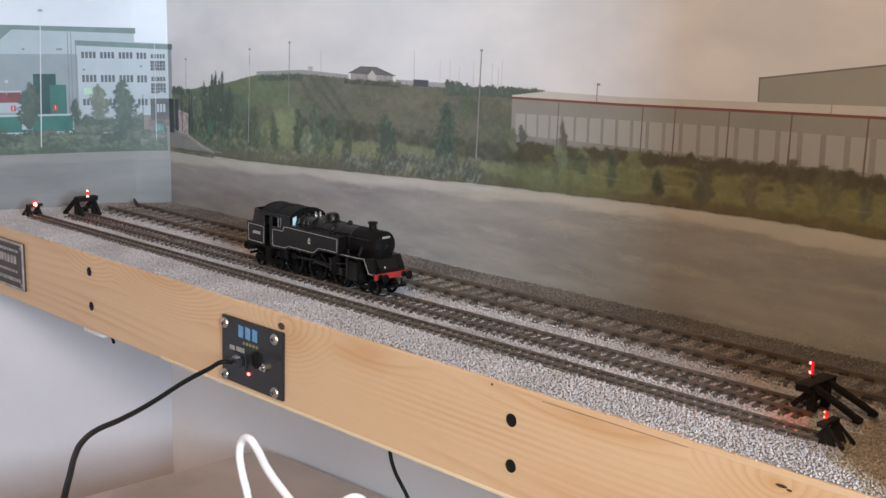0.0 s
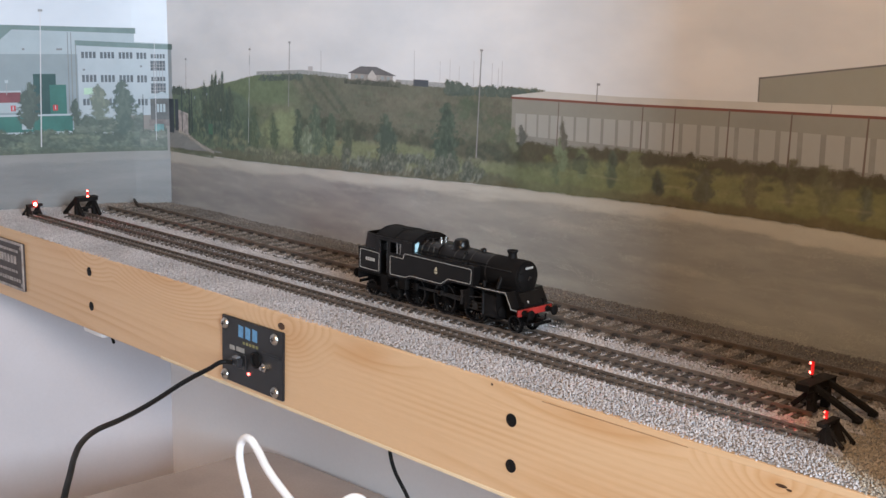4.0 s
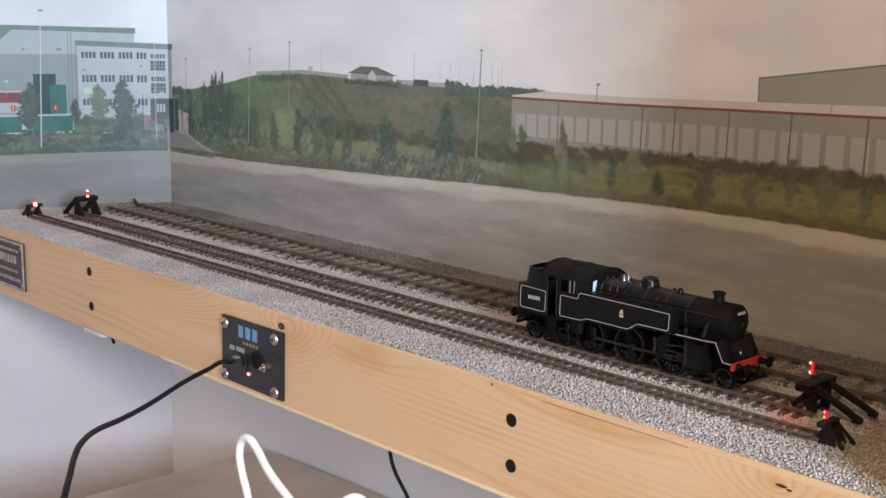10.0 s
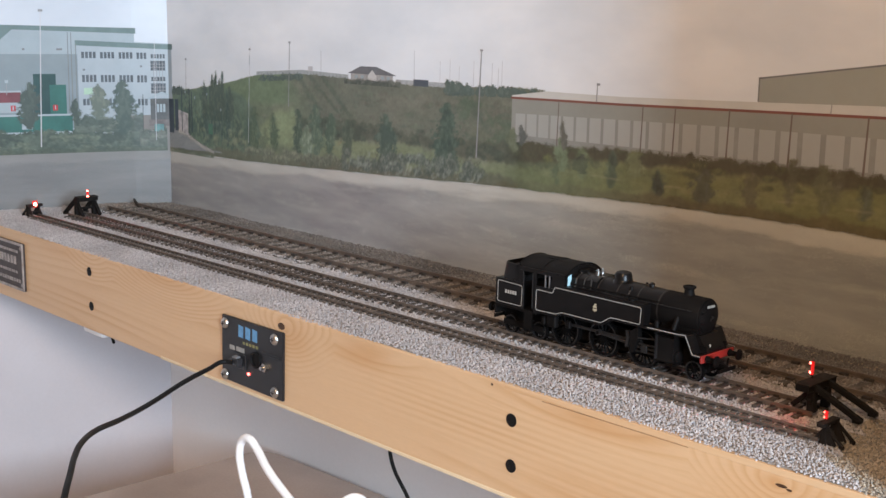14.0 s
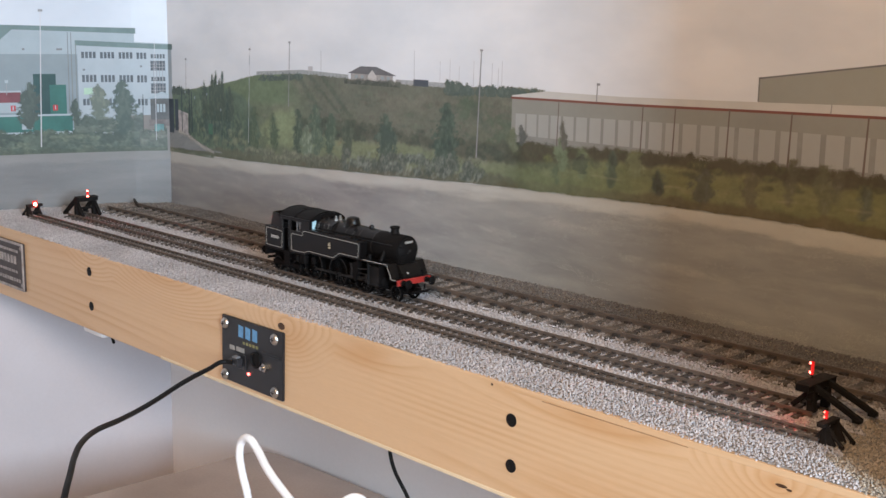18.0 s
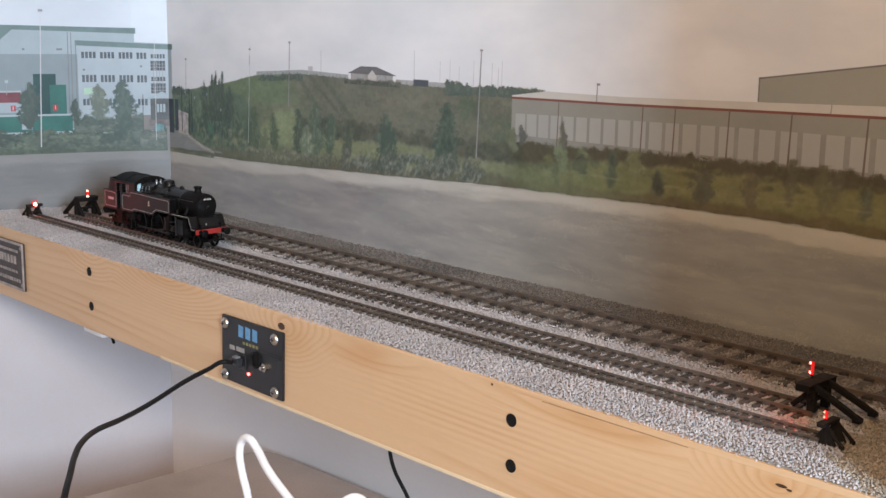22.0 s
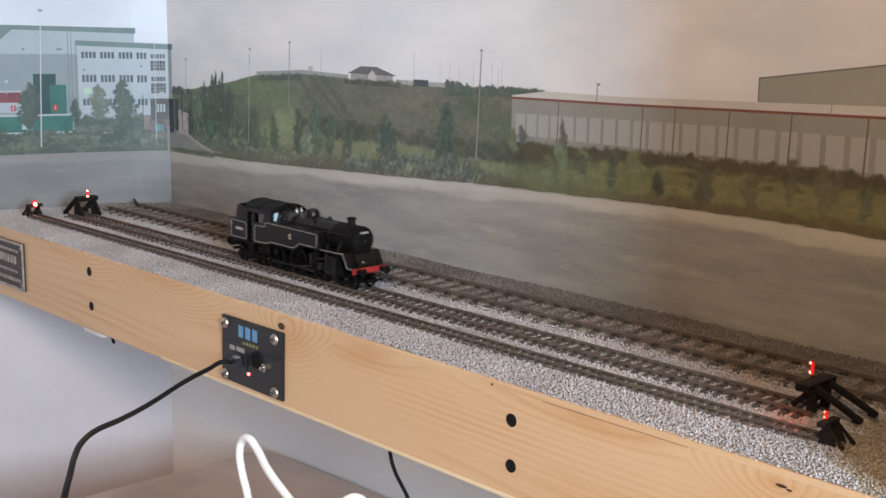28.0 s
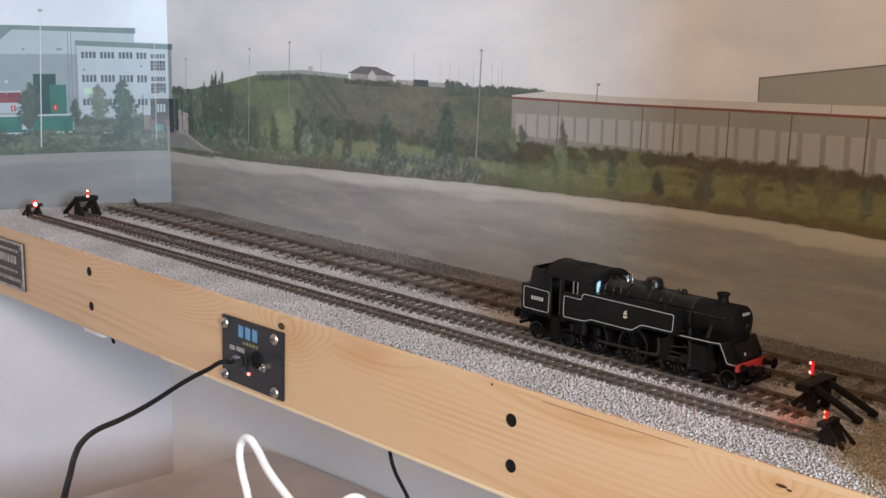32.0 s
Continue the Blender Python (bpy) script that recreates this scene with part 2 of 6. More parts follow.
thing("ceiling", box(B(), X0 - 1.1, X1 + 0.1, Y0 - 0.1, Y1 + 0.1, Z1, Z1 + 0.05), M_CEIL, "unseen ceiling, toned down to cut bounce", "ceiling", kind="structure")
thing("wall_north", box(B(), X0 - 0.01, X1 + 0.1, Y1, Y1 + 0.1, Z0, Z1), M_WALL_BOUNCE, "painted wall behind the shelf, pale with bounced light in its colour", "wall", kind="structure")
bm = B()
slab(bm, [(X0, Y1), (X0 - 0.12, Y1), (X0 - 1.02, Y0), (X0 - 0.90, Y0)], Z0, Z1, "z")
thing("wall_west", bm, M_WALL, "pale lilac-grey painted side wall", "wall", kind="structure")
# unseen wall block, added to keep the window's light off the shelf's far end
RX, RY = 0.217, -0.081
thing("wall_return", box(B(), RX, X1, RY, Y1, Z0, Z1), M_WARM, "unseen cream wall added to shade the far end of the shelf", "wall", kind="structure")
bm = B()
WY0, WY1, WZ0, WZ1 = -1.035, -0.545, 0.07, 0.63
box(bm, X1, X1 + 0.1, Y0 - 0.1, WY0, Z0, Z1)
box(bm, X1, X1 + 0.1, WY1, RY, Z0, Z1)
box(bm, X1, X1 + 0.1, WY0, WY1, Z0, WZ0)
box(bm, X1, X1 + 0.1, WY0, WY1, WZ1, Z1)
thing("wall_east", bm, M_ROOM, "unseen wall with a window opening, darkened to cut bounce", "wall", kind="structure")
thing("wall_south", box(B(), X0 - 1.1, X1 + 0.1, Y0 - 0.1, Y0, Z0, Z1), M_ROOM, "unseen room wall, darkened to cut bounce", "wall", kind="structure")

# ---------------------------------------------------------------- the shelf that carries the railway
XL, XR = -0.80, 0.216         # ends of the layout
YF, YB = -0.081, 0.126        # front face of the pine, face of the backscene
shelf = group_root("layout_shelf", "long shelf baseboard with a varnished pine front", "shelf", (0, 0, -0.077))


def on_shelf(name, bm, material, label=""):
    bmesh.ops.translate(bm, vec=(0, 0, 0.077), verts=bm.verts)
    return part(name, bm, material, shelf, label)


on_shelf("baseboard", box(B(), XL, XR, YF + 0.018, YB + 0.004, -0.030, -0.0075), M_PLY, "plywood top under the ballast")
on_shelf("front_board", box(B(), XL, XR, YF, YF + 0.018, -0.0765, -0.0062, 0.0012, 2), M_PINE, "varnished pine front board")
# pale strip: light caught by the lower chamfer, put into the colour
on_shelf("lower_edge", box(B(), -0.42, XR - 0.001, YF - 0.0004, YF + 0.006, -0.0767, -0.0742, 0.0003), M_PINE_EDGE, "pale strip for light caught on the lower pine edge")
on_shelf("rear_batten", box(B(), XL, XR, YB - 0.018, YB + 0.003, -0.0765, -0.031, 0.001), M_PINE_EDGE, "pine batten")
for bx in (-0.62, -0.1, 0.20):
    on_shelf("cross_member", box(B(), bx - 0.009, bx + 0.009, YF + 0.019, YB - 0.019, -0.074, -0.031, 0.001), M_PINE_EDGE)

# ---------------------------------------------------------------- ballast
rng = np.random.default_rng(7)
TRACKS = (("n", -0.0362, 0.0085, -0.0026, 0.0009), ("oo", 0.0, 0.0152, -0.0025, 0.0010), ("o", 0.0605, 0.029, -0.0020, 0.0005))


def bed_level(x, y):
    """Height of the top of the ballast."""
    z = -0.0036 + 0.0006 * np.sin(x * 31 + y * 50) * np.sin(y * 43 - x * 9)
    for _, yc, half, top, sink in TRACKS:
        z = np.where(np.abs(y - yc) < half, top - sink, z)
    edge = np.clip((y - YF) / 0.016, 0, 1)
    return z - 0.0022 * (1 - edge) ** 2


def stones(name, x0, x1, y0, y1, step, material, label, size=1.0, keep=1.0, where=lambda x, y: x < 9):
    gx, gy = np.meshgrid(np.arange(x0, x1, step), np.arange(y0, y1, step))
    gx = (gx + rng.uniform(-0.45, 0.45, gx.shape) * step).ravel()
    gy = (gy + rng.uniform(-0.45, 0.45, gy.shape) * step).ravel()
    ok = where(gx, gy) & (gy > y0) & (gy < y1) & (rng.random(gx.size) < keep)
    gx, gy = gx[ok], gy[ok]
    k = gx.size
    r = step * rng.uniform(0.42, 0.88, k) * size
    z = bed_level(gx, gy) + rng.uniform(-0.0008, 0.0005, k) - r * 0.35
    corner = np.array([(1, 0, 0), (0, 1, 0), (-1, 0, 0), (0, -1, 0), (0, 0, 1), (0, 0, -0.6)], float)
    spin = rng.uniform(0, 6.28, k)
    p = corner[None] * rng.uniform(0.55, 1.15, (k, 6, 1)) * r[:, None, None]
    tip = rng.uniform(-0.35, 0.35, (k, 2)) * r[:, None]
    p[:, 4, :2] += tip
    c, s = np.cos(spin)[:, None], np.sin(spin)[:, None]
    px, py = p[:, :, 0] * c - p[:, :, 1] * s, p[:, :, 0] * s + p[:, :, 1] * c
    v = np.stack([px + gx[:, None], py + gy[:, None], p[:, :, 2] + z[:, None]], -1).reshape(-1, 3)
    tri = np.array([(0, 1, 4), (1, 2, 4), (2, 3, 4), (3, 0, 4), (1, 0, 5), (2, 1, 5), (3, 2, 5), (0, 3, 5)])
    f = (tri[None] + 6 * np.arange(k)[:, None, None]).reshape(-1, 3)
    me = bpy.data.meshes.new(name)
    me.from_pydata(v.tolist(), [], f.tolist())
    me.materials.append(material)
    return tagged(new(name, me), label, "ballast", kind="stuff")


bm = B()
n_cols, n_rows = 240, 60
grid = [[bm.verts.new((XL + (XR - XL) * i / n_cols, YF + 0.0015 + (YB - YF - 0.0185) * j / n_rows,
                       float(bed_level(np.array(XL + (XR - XL) * i / n_cols), np.array(YF + 0.0015 + (YB - YF - 0.0185) * j / n_rows))) - 0.0011))
         for j in range(n_rows + 1)] for i in range(n_cols + 1)]
for i in range(n_cols):
    for j in range(n_rows):
        bm.faces.new((grid[i][j], grid[i + 1][j], grid[i + 1][j + 1], grid[i][j + 1]))
thing("ground", bm, M_BED, "grey glued ballast bed on the shelf", "ground", kind="structure")


def past_ends(x, y):
    """Beyond the ends of the smaller tracks the chippings are tan and darker."""
    return x - 0.152 - 0.9 * np.maximum(-0.036 - y, 0) + 0.006 * np.sin(y * 190) + 0.004 * np.sin(y * 410 + x * 300) > 0


stones("ballast", XL, XR - 0.001, YF + 0.0008, 0.0335, 0.0014, M_BALLAST, "pale grey granite chippings round the two smaller tracks", where=lambda x, y: ~past_ends(x, y))
stones("earth_chippings", 0.13, XR - 0.001, YF + 0.0008, 0.0335, 0.0014, M_TAN, "tan, darker chippings round the buffer stops", where=past_ends)
stones("dusty_ballast", XL, XR - 0.001, 0.0335, 0.087, 0.0016, M_DUSTY, "greyish dusty chippings between the widest track's sleepers")
stones("fine_ballast", XL, XR - 0.001, 0.087, YB - 0.001, 0.0014, M_FINE, "fine dark grey grit along the foot of the backscene")


# ---------------------------------------------------------------- tracks
def rail_bm(x0, x1, y, top, head, height):
    bm = B()
    h, w = head / 2, head * 0.22
    pts = [(y - h, top - 0.0002), (y - h * 0.8, top), (y + h * 0.8, top), (y + h, top - 0.0002), (y + h, top - height * 0.33), (y + w, top - height * 0.42),
           (y + w, top - height * 0.82), (y + h * 1.5, top - height * 0.9), (y + h * 1.5, top - height), (y - h * 1.5, top - height),
           (y - h * 1.5, top - height * 0.9), (y - w, top - height * 0.82), (y - w, top - height * 0.42), (y - h, top - height * 0.33)]
    return slab(bm, pts, x0, x1, "x")


def track(name, label, yc, x0, x1, gauge, top, head, height, sl_len, sl_w, sl_h, pitch, sl_mat):
    root = group_root(name, label, "railway track", (x0, yc, top - height - sl_h), kind="")
    base = Vector(root.location)

    def under(pname, bm, material, plabel=""):
        bmesh.ops.translate(bm, vec=-base, verts=bm.verts)
        return part(pname, bm, material, root, plabel)

    for s in (-1, 1):
        under("rail", rail_bm(x0, x1, yc + s * (gauge + head) / 2, top, head, height), M_RAIL, "brown-weathered metal rail")
    sleeper_z = top - height
    bm = B()
    box(bm, -sl_w / 2, sl_w / 2, -sl_len / 2, sl_len / 2, -sl_h, 0, sl_w * 0.08)
    for s in (-1, 1):
        cy, g = s * (gauge + head) / 2, head * (2.6 if gauge > 0.02 else 1.5)
        box(bm, -sl_w * 0.42, sl_w * 0.42, cy - g, cy - head * 0.55, 0, height * 0.42)
        box(bm, -sl_w * 0.42, sl_w * 0.42, cy + head * 0.55, cy + g, 0, height * 0.42)
    me = finish(bm)
    me.materials.append(sl_mat)
    me.materials.append(M_CHAIR)
    for f in me.polygons:
        f.material_index = int(f.center.z > 0.0001)
    x, i = x0 + pitch * 0.6, 0
    r = random.Random(len(name))
    while x < x1 - pitch * 0.3:
        ob = new("sleeper", me)
        ob.parent = root
        ob.matrix_basis = Matrix.Translation(Vector((x, yc, sleeper_z)) - base) @ Matrix.Rotation(r.uniform(-0.02, 0.02), 4, "Z")
        x += pitch
    return root


track("narrow_track", "narrowest model railway track with brown sleepers in ballast", -0.0362, -0.742, 0.150, 0.009, -0.0008, 0.0008, 0.0018, 0.017, 0.0042, 0.0013, 0.0070, M_DUSTY_SLEEPER)
track("middle_track", "model railway track with dark brown sleepers in ballast", 0.0, -0.722, 0.128, 0.0165, 0.0, 0.0009, 0.0025, 0.0304, 0.0037, 0.0016, 0.0083, M_SLEEPER)
track("wide_track", "widest model railway track, dusty and weathered brown", 0.0605, -0.735, 0.2145, 0.032, 0.0012, 0.0013, 0.0032, 0.056, 0.0062, 0.0022, 0.0162, M_OLD_SLEEPER)

# ---------------------------------------------------------------- the printed backscene
CORNER = Vector((-0.7427, 0.1262))
# the side sheet is creased near the corner and then bends softly: its heading every half millimetre
SIDE_U = np.arange(0, 0.4, 0.0005)
SIDE_A = np.radians(np.interp(SIDE_U, (0, 0.032, 0.040, 0.080, 0.120, 0.2), (27, 27, 21, 18.5, 16, 13)))
SIDE_X = CORNER.x - np.concatenate(([0], np.cumsum(np.sin(SIDE_A))[:-1])) * 0.0005
SIDE_Y = CORNER.y - np.concatenate(([0], np.cumsum(np.cos(SIDE_A))[:-1])) * 0.0005


def back_at(u, z, layer=0):
    return Vector((u, YB - 0.00005 * layer, z))


def left_at(u, z, layer=0):
    """A place on the side sheet, u metres along it from the corner."""
    u = (u + 0.0025 if u > 0.0005 else u) * 0.99
    x, y, a = (float(np.interp(u, SIDE_U, row)) for row in (SIDE_X, SIDE_Y, SIDE_A))
    return Vector((x + math.cos(a) * 0.00005 * layer, y - math.sin(a) * 0.00005 * layer, z))


def sheet(name, at, u0, u1, low, high, layer, material, parent, label="", step=0.006):
    """A flat patch of print between two edge lines, given as heights or as functions of u."""
    bm = B()
    k = max(1, int(math.ceil(abs(u1 - u0) / step)))
    cols = []
    for i in range(k + 1):
        u = u0 + (u1 - u0) * i / k
        a = low(u) if callable(low) else low
        b = high(u) if callable(high) else high
        cols.append((bm.verts.new(at(u, a, layer)), bm.verts.new(at(u, b, layer))))
    for (a, b), (c, d) in zip(cols, cols[1:]):
        bm.faces.new((a, c, d, b))
    return part(name, bm, material, parent, label)


def line_through(*pts):
    xs, zs = [p[0] * MM for p in pts], [p[1] * MM for p in pts]
    return lambda u: float(np.interp(u, xs, zs))


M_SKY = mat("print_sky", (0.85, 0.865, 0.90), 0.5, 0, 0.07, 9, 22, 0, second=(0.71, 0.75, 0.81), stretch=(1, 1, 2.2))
# side sky: bluer, and darkened against the window light it faces
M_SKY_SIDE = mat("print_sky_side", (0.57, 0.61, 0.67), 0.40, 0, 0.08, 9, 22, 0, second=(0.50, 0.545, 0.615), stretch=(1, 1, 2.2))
M_YARD = mat("print_yard", (0.362, 0.353, 0.350), 0.5, 0, 0.14, 12, 90, 0, second=(0.265, 0.263, 0.268), stretch=(1, 1, 5))

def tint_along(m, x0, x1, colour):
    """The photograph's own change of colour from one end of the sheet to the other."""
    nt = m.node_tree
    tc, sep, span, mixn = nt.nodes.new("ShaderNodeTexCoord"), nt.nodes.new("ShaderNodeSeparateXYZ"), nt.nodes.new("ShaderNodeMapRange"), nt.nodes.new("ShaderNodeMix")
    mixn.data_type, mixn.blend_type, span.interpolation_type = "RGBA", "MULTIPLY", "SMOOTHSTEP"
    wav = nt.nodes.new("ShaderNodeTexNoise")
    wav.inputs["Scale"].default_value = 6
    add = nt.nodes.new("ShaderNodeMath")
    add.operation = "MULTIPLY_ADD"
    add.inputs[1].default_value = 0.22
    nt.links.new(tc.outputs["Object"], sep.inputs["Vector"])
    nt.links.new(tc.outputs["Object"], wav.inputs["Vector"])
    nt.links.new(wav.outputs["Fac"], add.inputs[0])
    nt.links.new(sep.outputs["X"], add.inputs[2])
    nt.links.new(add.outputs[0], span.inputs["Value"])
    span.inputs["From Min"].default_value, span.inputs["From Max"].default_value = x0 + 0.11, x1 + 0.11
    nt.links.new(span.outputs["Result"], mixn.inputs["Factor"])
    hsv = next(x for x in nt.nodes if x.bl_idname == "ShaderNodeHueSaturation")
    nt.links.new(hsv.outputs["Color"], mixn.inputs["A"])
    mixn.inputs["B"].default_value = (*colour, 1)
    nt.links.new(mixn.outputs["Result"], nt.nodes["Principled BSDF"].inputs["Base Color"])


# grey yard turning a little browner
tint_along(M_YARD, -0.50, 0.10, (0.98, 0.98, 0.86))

backscene = group_root("backdrop", "printed photographic backscene sheet of sky, hill and sheds along the wall", "backscene", (0, YB, -0.006), kind="structure")
side_scene = group_root("backdrop_side", "printed photographic backscene sheet of offices bent round the corner", "backscene", (-0.78, 0.06, -0.006), kind="structure")


def keep_place(ob, root):
    ob.matrix_parent_inverse = Matrix.Translation(root.location).inverted()
    return ob


def bprint(name, u0, u1, low, high, layer, material, label="", step=0.006):
    return keep_place(sheet(name, back_at, u0 * MM, u1 * MM, low, high, layer, material, backscene, label, step), backscene)


def lprint(name, u0, u1, low, high, layer, material, label="", step=0.006):
    return keep_place(sheet(name, left_at, u0 * MM, u1 * MM, low, high, layer, material, side_scene, label, step), side_scene)


bm = B()
box(bm, CORNER.x - 0.004, XR - 0.001, YB, YB + 0.003, -0.0075, 0.36)
keep_place(part("backing_board", bm, M_SKY, backscene, "printed grey cloudy sky"), backscene)
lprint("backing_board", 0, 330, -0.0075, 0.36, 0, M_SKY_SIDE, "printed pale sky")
yard_edge = line_through((-750, 54), (-612, 55.8), (-533, 58.2), (-444, 61.6), (-363, 64.6), (-291, 67.6), (-225, 70.2), (-168, 71.8), (-111, 73.2), (-14, 74.6), (50, 74.3), (92, 73.4), (620, 66))
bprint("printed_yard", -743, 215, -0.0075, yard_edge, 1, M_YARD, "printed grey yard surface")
# copy of the yard ink, darkened because this sheet faces the window
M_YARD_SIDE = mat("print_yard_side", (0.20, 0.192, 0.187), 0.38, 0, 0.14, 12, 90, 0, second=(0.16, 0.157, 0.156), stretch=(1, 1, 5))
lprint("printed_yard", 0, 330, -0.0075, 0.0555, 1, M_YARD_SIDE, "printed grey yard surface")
hill_top = line_through((-750, 122), (-700, 125), (-640, 133), (-579, 145), (-500, 150), (-411, 148), (-366, 147), (-293, 147), (-230, 149), (-185, 149), (-150, 143), (620, 143))

# ---------------------------------------------------------------- desk below
desk_z = -0.240
desk = group_root("desk", "dark brown glossy laminate desk under the shelf", "desk", (-0.2, -0.35, Z0))
bm = B()
c0 = Vector((-0.5560, 0.1160))
e1, e2 = Vector((-0.0129, -0.9999)), Vector((0.9985, 0.0550))
corner_r = 0.02
pts = [c0 + e1 * 0.52, c0 + e1 * corner_r, c0 + e1 * corner_r * 0.3 + e2 * corner_r * 0.3, c0 + e2 * corner_r, c0 + e2 * 0.25, Vector((0.20, 0.130)), Vector((0.20, -0.40))]
slab(bm, [(p.x, p.y) for p in pts], desk_z - 0.03, desk_z, "z")
keep_place(part("desktop", bm, M_DESK, desk, "dark brown laminate desktop"), desk)
for lx, ly in ((-0.54, 0.10), (-0.54, -0.32), (0.14, 0.10), (0.14, -0.32)):
    keep_place(part("leg", box(B(), lx, lx + 0.05, ly - 0.05, ly, Z0, desk_z - 0.03, 0.003), M_DESK, desk), desk)


# ---------------------------------------------------------------- what the backscene shows
def ink(name, base, vary=0.2, scale=60, fine=400, second=None, spread=0.0, stretch=(1, 1, 1)):
    return mat(name, base, 0.5, 0, vary, scale, fine, 0, second=second, stretch=stretch, random_by="island" if spread else "", spread=spread or 0.3, spec=0.3)


def gloss(m, rough, spec=0.5):
    b = m.node_tree.nodes["Principled BSDF"]
    b.inputs["Roughness"].default_value, b.inputs["Specular IOR Level"].default_value = rough, spec
    return m


I_WHITE = gloss(ink("print_white", (0.375, 0.43, 0.475), 0.06), 0.40, 0.35)
I_GREYHALL = gloss(ink("print_grey_hall", (0.225, 0.275, 0.30), 0.06), 0.40, 0.35)
I_PALEHALL = gloss(ink("print_pale_hall", (0.335, 0.40, 0.44), 0.06), 0.40, 0.35)
I_ROOF = ink("print_green_roof", (0.16, 0.23, 0.23), 0.12)
I_PANE = ink("print_pane", (0.105, 0.125, 0.145), 0.3, 200, 600)
I_TEAL = ink("print_teal", (0.045, 0.155, 0.135), 0.15)
I_DKTEAL = ink("print_dark_teal", (0.035, 0.085, 0.085), 0.15)
I_REDB = ink("print_red", (0.20, 0.07, 0.085), 0.2)
I_SIGN = ink("print_sign_red", (0.50, 0.05, 0.06), 0.1)
I_PIPE = ink("print_pipe", (0.20, 0.21, 0.22), 0.1)
I_DRAIN = ink("print_drain", (0.185, 0.15, 0.135), 0.1)
I_POST = ink("print_post", (0.31, 0.315, 0.33), 0.1)
I_MAST = ink("print_mast", (0.56, 0.56, 0.59), 0.1)
I_SHED = ink("print_shed", (0.325, 0.33, 0.30), 0.08, 20, 200)
I_PANEL = ink("print_panel", (0.42, 0.43, 0.415), 0.06, 20, 200)
I_PILAR = ink("print_pilaster", (0.305, 0.31, 0.29), 0.1)
I_ROOFLT = ink("print_pale_roof", (0.63, 0.63, 0.61), 0.05)
I_ROOFRED = ink("print_red_edge", (0.24, 0.10, 0.08), 0.15)
I_BIGSHED = ink("print_big_shed", (0.37, 0.385, 0.35), 0.06, 20, 200)
I_BRICK = ink("print_house", (0.42, 0.40, 0.39), 0.25, 200, 900)
I_TILE = ink("print_roof_tile", (0.17, 0.17, 0.18), 0.2, 100)
I_PATH = ink("print_path", (0.24, 0.23, 0.22), 0.1)
I_SHADE = ink("print_shade", (0.055, 0.065, 0.06), 0.2)


BK, LF = (back_at, backscene), (left_at, side_scene)


def flat(ob_name, where, u0, u1, low, high, layer, material, label="", step=6):
    at, root = where
    step = min(step, 2) if at is left_at else step
    lo = low if callable(low) else low * MM
    hi = high if callable(high) else high * MM
    return keep_place(sheet(ob_name, at, u0 * MM, u1 * MM, lo, hi, layer, material, root, label, step * MM), root)


def pole(where, u0, z0, u1, z1, w, layer, material, name="printed_post", label=""):
    at, root = where
    bm = B()
    vs = [bm.verts.new(at(u * MM, z * MM, layer)) for u, z in ((u0 - w / 2, z0), (u0 + w / 2, z0), (u1 + w * 0.35, z1), (u1 - w * 0.35, z1))]
    bm.faces.new(vs)
    return keep_place(part(name, bm, material, root, label), root)


# hill and its growth

# ---- the print's plant cover: soft inks laid over one another on a fine sheet
def tone(r, g, b):
    """A printed tone given in 8-bit steps, as ink colour."""
    return np.array([(c / 255 / 12.92 if c < 10 else ((c / 255 + 0.055) / 1.055) ** 2.4) * 1.12 for c in (r, g, b)])


def speckle(U, Z, su, sz, seed, octaves=4):
    """Cloudy noise of 0 to 1 over the sheet; su and sz are the grain's size in mm."""
    total, amp, norm = np.zeros_like(U), 1.0, 0.0
    for o in range(octaves):
        table = np.random.default_rng(seed * 31 + o).random((64, 64))
        x, y = U / su * 2 ** o + 100.3, Z / sz * 2 ** o + 57.7
        i, j = np.floor(x).astype(int), np.floor(y).astype(int)
        a, b = x - i, y - j
        a, b = a * a * (3 - 2 * a), b * b * (3 - 2 * b)
        i0, j0, i1, j1 = i % 64, j % 64, (i + 1) % 64, (j + 1) % 64
        v = (table[i0, j0] * (1 - a) + table[i1, j0] * a) * (1 - b) + (table[i0, j1] * (1 - a) + table[i1, j1] * a) * b
        total, norm, amp = total + v * amp, norm + amp, amp * 0.6
    return np.clip((total / norm - 0.5) * 1.5 + 0.5, 0, 1)


def ease(x):
    x = np.clip(x, 0, 1)
    return x * x * (3 - 2 * x)


M_PRINT = mat("printed_photograph", (0.5, 0.5, 0.5), 0.40, 0, 0.0, 40, 400, 0, spec=0.4)
nt = M_PRINT.node_tree
attr, clear, blend = nt.nodes.new("ShaderNodeAttribute"), nt.nodes.new("ShaderNodeBsdfTransparent"), nt.nodes.new("ShaderNodeMixShader")
attr.attribute_name = "ink"
nt.links.new(attr.outputs["Color"], nt.nodes["Principled BSDF"].inputs["Base Color"])
# thin ink breaks up into fine dots, as print does
dots, spread, over = nt.nodes.new("ShaderNodeTexNoise"), nt.nodes.new("ShaderNodeMapRange"), nt.nodes.new("ShaderNodeMath")
dots.inputs["Scale"].default_value, dots.inputs["Detail"].default_value = 2600, 0
where_on = nt.nodes.new("ShaderNodeTexCoord")
nt.links.new(where_on.outputs["Object"], dots.inputs["Vector"])
spread.inputs["From Min"].default_value, spread.inputs["From Max"].default_value = 0.25, 0.75
spread.inputs["To Min"].default_value, spread.inputs["To Max"].default_value = 0.02, 0.97
over.operation = "GREATER_THAN"
nt.links.new(dots.outputs["Fac"], spread.inputs["Value"])
nt.links.new(attr.outputs["Alpha"], over.inputs[0])
